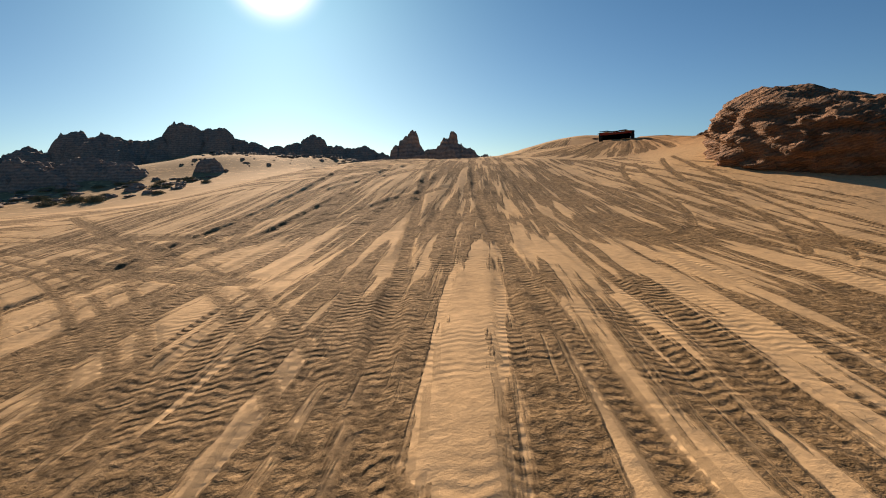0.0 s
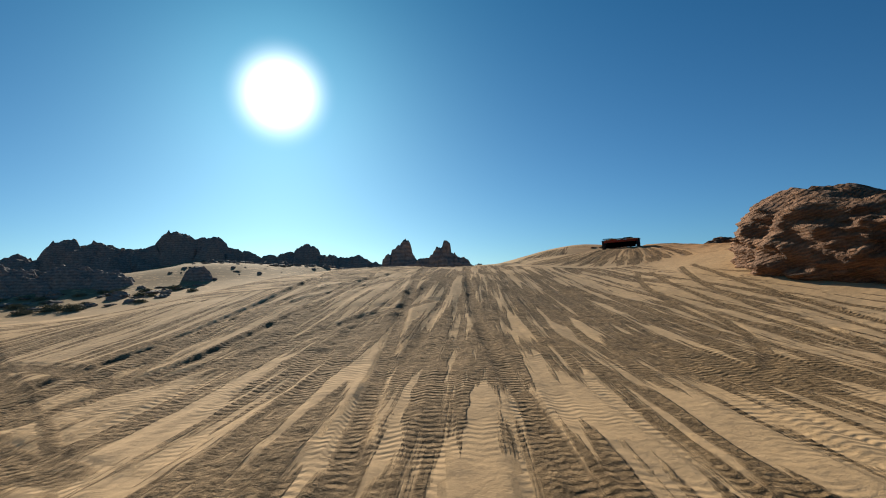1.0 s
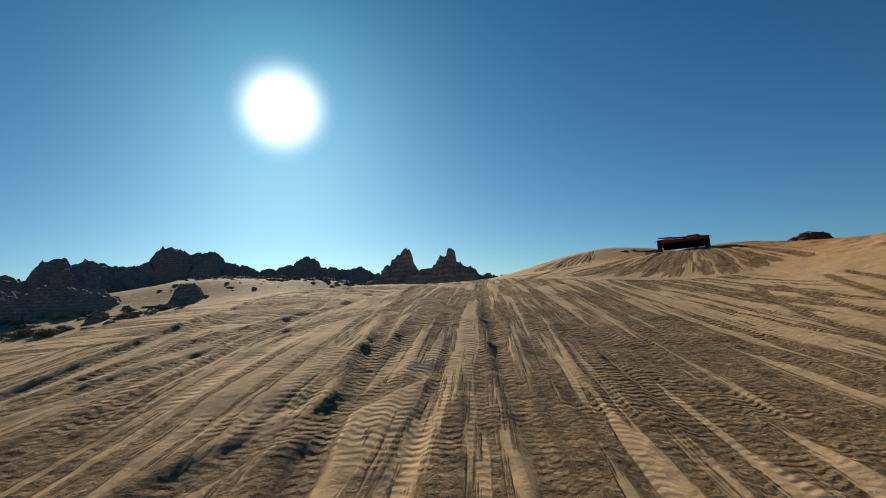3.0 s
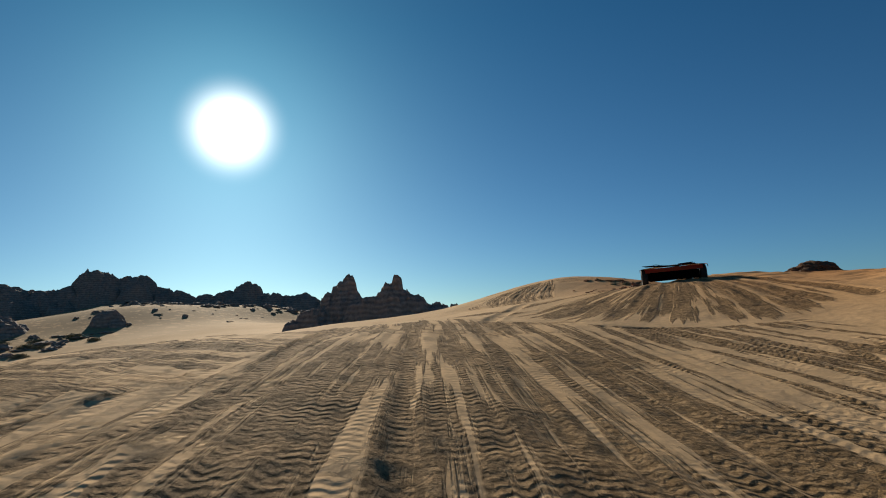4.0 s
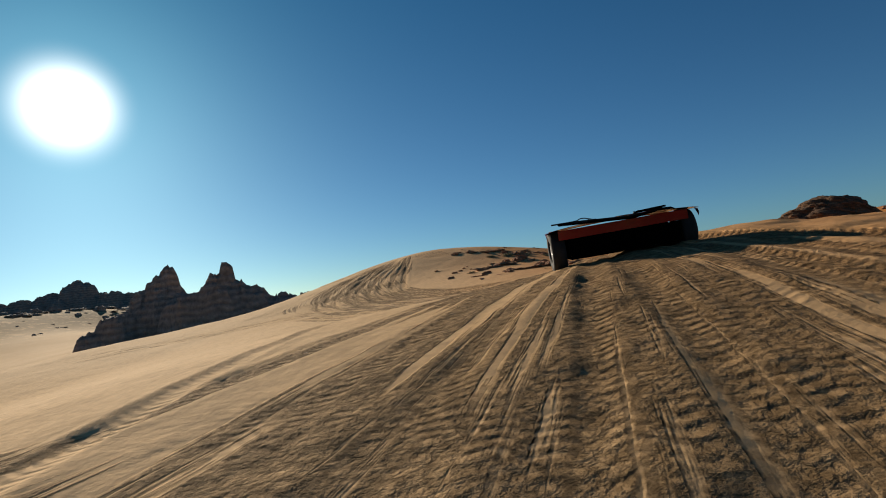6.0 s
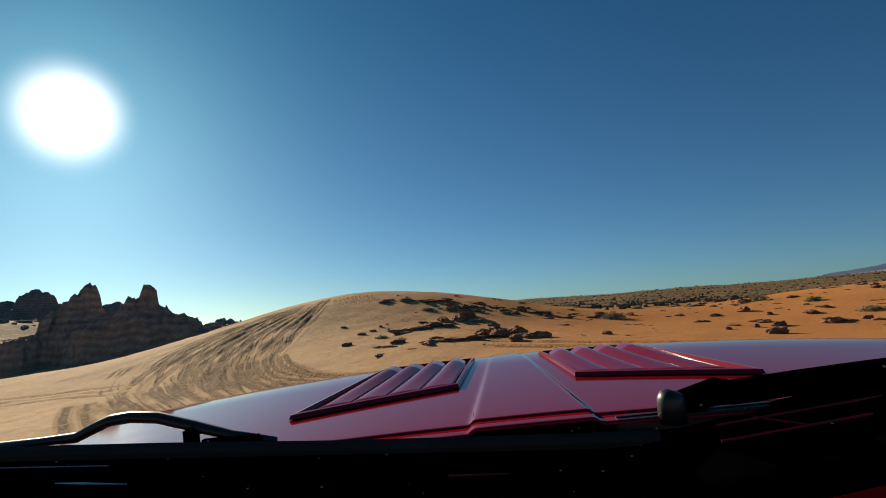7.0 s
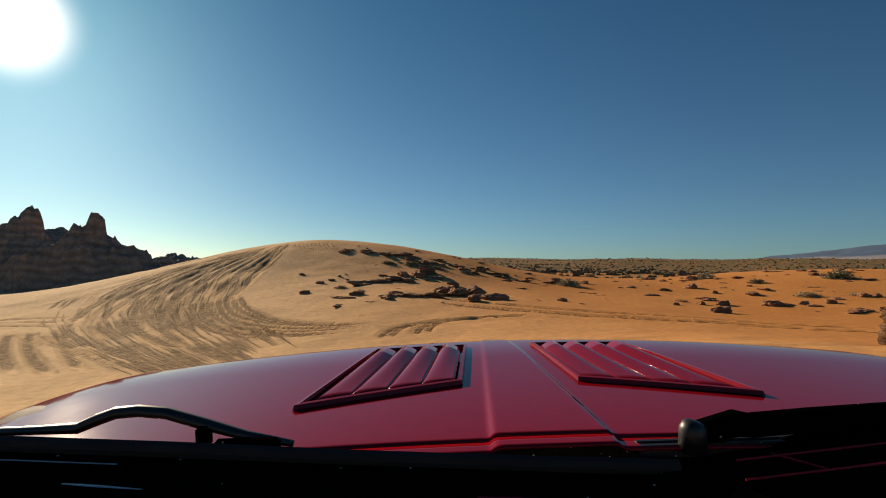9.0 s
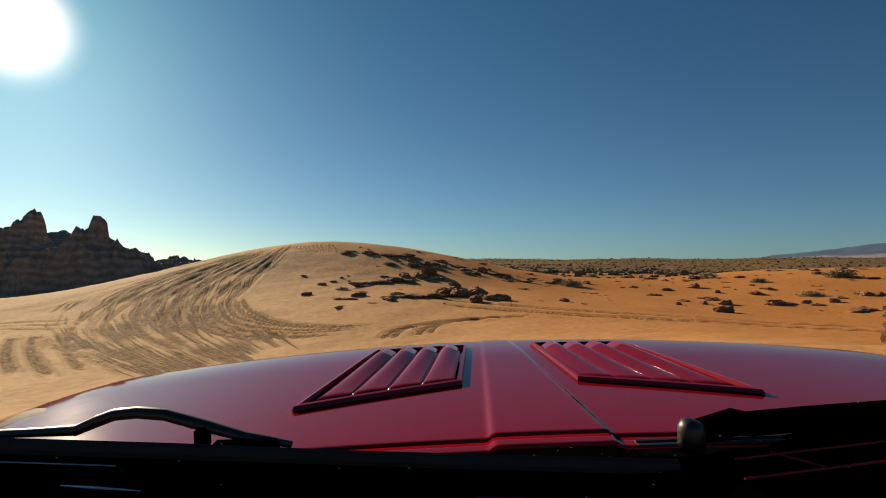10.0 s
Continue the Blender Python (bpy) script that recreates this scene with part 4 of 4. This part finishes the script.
    part("glint_strip", tube([(-0.62, 0.745, -0.2535), (-0.45, 0.742, -0.2645)], 0.0016, 8, 0.6), STEEL, car, "thin steel strip made for a bright glint")
    part("red_trim", tube([(0.037, 0.7045, -0.3085), (0.117, 0.7045, -0.3125)], [0.0035, 0.0015], 8, 0.5), PAINT, car, "thin red trim piece")
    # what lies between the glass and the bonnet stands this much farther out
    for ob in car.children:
        if ob.name.split(".")[0] in ("dashboard", "wiper_arm", "grille_bar", "glint_strip", "red_trim"):
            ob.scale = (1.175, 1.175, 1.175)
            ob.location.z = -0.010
    return car


car = build_car()
CAR_POSE = aim(9.220, 30.449, 4.150, -21.84, 3.88, -0.80)
car.matrix_world = CAR_POSE @ Matrix.Rotation(radians(90), 4, "X").inverted() @ Matrix.Scale(0.70, 4) @ Matrix.Translation((CX, 0, -0.345)) @ Matrix.Rotation(radians(-2.9), 4, "Y") @ Matrix.Translation((-CX, 0, 0.345))


# ---- loose stones, shrubs and scrub ----
def stone_meshes():
    out = []
    for k, (rx, ry, rz) in enumerate(((1.0, 0.7, 0.30), (1.1, 0.6, 0.20), (0.9, 0.7, 0.42), (1.4, 0.55, 0.16))):
        bm = rock_mesh(rx, ry, rz, 60 + k, detail=3, rough=0.42, steps=0.34, tilt=(0.3, 0.2), boxy=-0.1)
        mesh = bpy.data.meshes.new("stone")
        bm.to_mesh(mesh)
        bm.free()
        mesh.materials.append(ROCK_SMALL)
        out.append((mesh, rz))
    return out


STONES = stone_meshes()


def stone(x, y, size, kind, turn, label="dark brown weathered stone lying on the sand", tip=0.0):
    mesh, rz = STONES[kind]
    ob = new("stone", mesh)
    ob.location = (x, y, height(x, y) + rz * size * 0.15)
    ob.rotation_euler = (radians(tip), 0, radians(turn))
    ob.scale = (size, size, size)
    return tagged(ob, label, "stone", "loose stones")


scatter = random.Random(21)
# the broken ledges on the last dune, the upright blocks first
for x, y, s, k in ((14.55, 45.0, 0.40, 2), (14.95, 45.6, 0.46, 2), (14.1, 45.1, 0.30, 2), (13.6, 44.6, 0.34, 0), (13.2, 44.3, 0.30, 1), (14.9, 44.6, 0.22, 2), (12.65, 44.1, 0.36, 3), (13.9, 44.3, 0.26, 0),
                   (12.55, 41.55, 0.22, 2), (12.1, 42.4, 0.22, 2), (11.75, 42.2, 0.24, 3), (11.1, 43.3, 0.16, 2), (12.9, 41.7, 0.36, 3), (13.3, 41.75, 0.42, 3), (13.0, 42.3, 0.30, 1), (11.5, 41.2, 0.20, 3),
                   (14.0, 41.9, 0.34, 3), (14.4, 42.0, 0.32, 2), (14.85, 42.1, 0.40, 2), (14.2, 42.5, 0.28, 2), (14.7, 41.5, 0.24, 0), (14.9, 41.2, 0.34, 0), (14.5, 43.0, 0.30, 0), (14.9, 43.5, 0.26, 2),
                   (14.3, 41.0, 0.24, 2), (10.23, 36.3, 0.06, 0), (12.1, 41.3, 0.16, 1), (21.2, 39.3, 0.30, 2), (21.5, 39.2, 0.22, 0), (22.1, 39.2, 0.18, 2), (20.3, 39.9, 0.24, 2), (19.9, 40.2, 0.16, 2),
                   (22.8, 39.0, 0.20, 2), (21.5, 37.7, 0.30, 1), (21.9, 37.8, 0.26, 0), (22.3, 37.6, 0.22, 2), (23.6, 39.4, 0.22, 1), (24.4, 39.2, 0.2, 2), (20.9, 40.8, 0.18, 0)):
    stone(x, y, s, k, scatter.uniform(0, 360), tip=scatter.uniform(-15, 15))
for i in range(36):
    x, y = scatter.uniform(10.8, 19.5), scatter.uniform(40, 47.5)
    if x + 0.2 * y < 20.5:
        continue
    stone(x, y, scatter.choice((0.05, 0.06, 0.08, 0.1, 0.14)), scatter.randrange(4), scatter.uniform(0, 360))
for i in range(115):
    q = scatter.random() ** 1.5
    x, y = 17 + 40 * q + scatter.uniform(-1, 8), 37 + 28 * q * scatter.random() + scatter.uniform(0, 8)
    stone(x, y, scatter.choice((0.06, 0.08, 0.1, 0.14, 0.18, 0.26)), scatter.randrange(4), scatter.uniform(0, 360))
for i in range(48):
    q = scatter.random()
    stone(13.3 + 4.5 * q + scatter.uniform(-0.6, 0.6), 49.2 - 3.4 * q + scatter.uniform(-0.8, 0.8), scatter.choice((0.07, 0.1, 0.14, 0.2, 0.26)), scatter.randrange(4), scatter.uniform(0, 360))
for x, y, s, k in ((-2.4, 41.0, 0.36, 0), (-6.2, 42.3, 0.6, 3), (-5.2, 41.6, 0.4, 1), (-4.4, 41.3, 0.5, 3), (-5.5, 39.4, 0.6, 3), (-6.6, 40.6, 0.6, 0), (-7.4, 39.6, 0.5, 3), (-4.9, 40.3, 0.4, 0), (-8.4, 67.5, 0.9, 1), (-16.7, 72.0, 2.6, 3), (-14.8, 70.2, 1.8, 1), (-19.5, 73.5, 2.4, 3), (-21, 70, 1.6, 1)):
    stone(x, y, s, k, scatter.uniform(-20, 20), "flat dark layered rock slab showing through smooth sand")


def strewn(name, spots, mat, label, seed):
    """Stones too many to count, joined: places and sizes."""
    r = random.Random(seed)
    verts, faces = [], []
    for x, y, size in spots:
        mesh, rz = STONES[r.randrange(4)]
        turn, k = r.uniform(0, 6.28), len(verts)
        m = Matrix.Translation((x, y, height(x, y) + rz * size * 0.15)) @ Matrix.Rotation(turn, 4, "Z") @ Matrix.Scale(size, 4)
        verts += [m @ v.co for v in mesh.vertices]
        faces += [[k + i for i in f.vertices] for f in mesh.polygons]
    mesh = bpy.data.meshes.new(name)
    mesh.from_pydata(verts, [], faces)
    mesh.materials.append(mat)
    return tagged(new(name, mesh), label, "stones", kind="stuff")


def orange_spots():
    r = random.Random(31)
    out = []
    for _ in range(420):
        d, a = 14 * math.exp(r.uniform(0.25, 1.6)), radians(r.uniform(12, 72))
        x, y = 9 + d * math.sin(a), 30 + d * math.cos(a)
        if x + 0.1 * y > 20:
            out.append((x, y, r.choice((0.05, 0.07, 0.1, 0.14, 0.2, 0.3))))
    return out


def hollow_spots():
    """Ledges in the hollow, and rubble below the far outcrops."""
    r = random.Random(17)
    out = []
    for _ in range(70):
        q = r.random()
        out.append((-83 + 36 * q + r.uniform(-2, 2), 98 + 8 * q + r.uniform(-14, 8), r.choice((0.7, 0.9, 1.2, 1.6, 2.2))))
    for _ in range(150):
        q = r.random()
        out.append((-66 + 56 * q, 168 + 14 * q + r.uniform(-22, 14), r.choice((0.4, 0.6, 0.8, 1.1, 1.5, 2.0))))
    for _ in range(40):
        out.append((r.uniform(-62, -30), r.uniform(120, 150), r.choice((0.3, 0.4, 0.6, 0.9))))
    return out


strewn("far_stones", orange_spots(), ROCK_SMALL, "small dark stones strewn over orange sand", 31)
strewn("rubble", hollow_spots(), ROCK_FAR, "dark weathered rubble on the sand below the outcrops", 18)


def leaf_material(name, dark, light):
    m, n, l, bsdf = material(name)
    l.new(ramp_node(n, l, noise_node(n, l, place_node(n), 9.0, 3), [(0.3, dark), (0.7, light)]), bsdf.inputs["Base Color"])
    bsdf.inputs["Roughness"].default_value = 0.9
    return m


DRY = leaf_material("dry_twigs", (0.26, 0.20, 0.11), (0.50, 0.40, 0.23))
GREEN = leaf_material("grey_green_twigs", (0.13, 0.12, 0.065), (0.27, 0.24, 0.13))


SCRUB = leaf_material("far_scrub_leaf", (0.11, 0.085, 0.048), (0.23, 0.18, 0.10))


def shrub_mesh(name, seed, twigs, mat):
    """A low desert shrub: bent twigs fanning out from the root, with small leaves along them."""
    r = random.Random(seed)
    bm = bmesh.new()
    for _ in range(twigs):
        a, lean = r.uniform(0, 2 * math.pi), math.acos(r.uniform(0.08, 1.0))
        size = r.uniform(0.55, 0.9)
        d = Vector((math.cos(a) * math.sin(lean), math.sin(a) * math.sin(lean), math.cos(lean) * 0.75))
        side = Vector((-math.sin(a), math.cos(a), 0))
        prev = None
        for k in range(5):
            t = k / 4
            p = d * size * t + Vector((0, 0, -0.12 * t * t)) + side * 0.08 * math.sin(3 * t + a)
            w = 0.012 * (1 - 0.7 * t)
            pairv = (bm.verts.new(p - side * w), bm.verts.new(p + side * w))
            if prev:
                bm.faces.new((prev[0], prev[1], pairv[1], pairv[0]))
            prev = pairv
            if k > 1:
                for _ in range(5):
                    q = p + Vector((r.uniform(-0.08, 0.08), r.uniform(-0.08, 0.08), r.uniform(-0.05, 0.07)))
                    e = Vector((r.uniform(-1, 1), r.uniform(-1, 1), r.uniform(-1, 1))) * 0.075
                    f = Vector((r.uniform(-1, 1), r.uniform(-1, 1), r.uniform(-1, 1))) * 0.05
                    bm.faces.new((bm.verts.new(q - e), bm.verts.new(q + f), bm.verts.new(q + e)))
    mesh = bpy.data.meshes.new(name)
    bm.to_mesh(mesh)
    bm.free()
    mesh.materials.append(mat)
    return mesh


SHRUBS = [shrub_mesh("shrub", 80 + k, 150, m) for k, m in enumerate((DRY, GREEN, DRY, GREEN))]


def shrub(x, y, size, kind, label):
    ob = new("shrub", SHRUBS[kind])
    ob.location = (x, y, height(x, y) - 0.03)
    ob.rotation_euler = (0, 0, scatter.uniform(0, 6.28))
    ob.scale = (size, size, size * scatter.uniform(0.7, 1.0))
    return tagged(ob, label, "shrub", "desert shrubs")


for x, y, s, k in ((17.8, 46.1, 0.34, 1), (19.4, 44.8, 0.50, 0), (23.6, 40.1, 0.40, 0), (24.5, 39.4, 0.30, 2), (25.1, 42.7, 0.35, 1), (12.0, 43.6, 0.24, 2), (12.3, 42.9, 0.2, 0),
                   (14.2, 47.0, 0.3, 1), (14.9, 46.8, 0.34, 1), (15.6, 46.4, 0.3, 1), (16.4, 46.0, 0.3, 3), (13.2, 41.9, 0.2, 0)):
    shrub(x, y, s, k, "dry straw-coloured desert shrub on orange sand" if k in (0, 2) else "low grey-green desert shrub on orange sand")
for i in range(170):
    x, y = scatter.uniform(18, 75), scatter.uniform(39, 95)
    if x * 0.8 + y * 0.25 < 30:
        continue
    k = scatter.randrange(4)
    shrub(x, y, scatter.uniform(0.3, 0.75), k, "dry straw-coloured desert shrub on orange sand" if k in (0, 2) else "low grey-green desert shrub on orange sand")
for x, y, s in ((-52.6, 100.7, 1.7), (-50, 99, 1.2), (-56, 98, 1.5), (-56, 87.8, 2.2), (-60, 89, 2.4), (-63, 87, 2.0), (-48, 92, 1.4), (-66, 92, 1.8), (-45, 104, 1.3), (-70, 95, 2.0), (-58, 94, 1.2), (-66, 105, 1.6), (-63, 107, 1.3), (-60, 106, 1.9), (-55, 107, 1.5), (-50, 108, 2.0), (-72, 103, 1.5), (-76, 105, 1.8), (-80, 104, 1.6), (-68, 99, 1.4)):
    shrub(x, y, s, 1, "dark grey-green shrub in the sandy hollow")


def far_scrub():
    """The plain's scrub, too far off and too many to count."""
    r = random.Random(9)
    verts, faces = [], []
    while len(faces) < 24000:
        a = radians(r.uniform(8, 92))
        d = 45 * math.exp(r.uniform(0, 3.0))
        x, y = 9 + d * math.sin(a), 30 + d * math.cos(a)
        if x * 0.8 + y * 0.25 < 42:
            continue
        z = height(x, y)
        s = r.uniform(0.14, 0.36) * (1 + d / 500)
        for _ in range(3):
            t = r.uniform(0, 6.28)
            dx, dy = math.cos(t) * s, math.sin(t) * s
            k = len(verts)
            verts += [(x - dx, y - dy, z - 0.05), (x + dx, y + dy, z - 0.05), (x + dx * 0.8, y + dy * 0.8, z + s * r.uniform(0.4, 0.8)), (x, y, z + s * r.uniform(0.6, 1.0)), (x - dx * 0.8, y - dy * 0.8, z + s * r.uniform(0.3, 0.8))]
            faces.append((k, k + 1, k + 2, k + 3, k + 4))
    mesh = bpy.data.meshes.new("far_scrub")
    mesh.from_pydata(verts, [], faces)
    mesh.materials.append(SCRUB)
    return tagged(new("far_scrub", mesh), "grey-green scrub dotted over the far plain", "scrub", kind="stuff")


far_scrub()
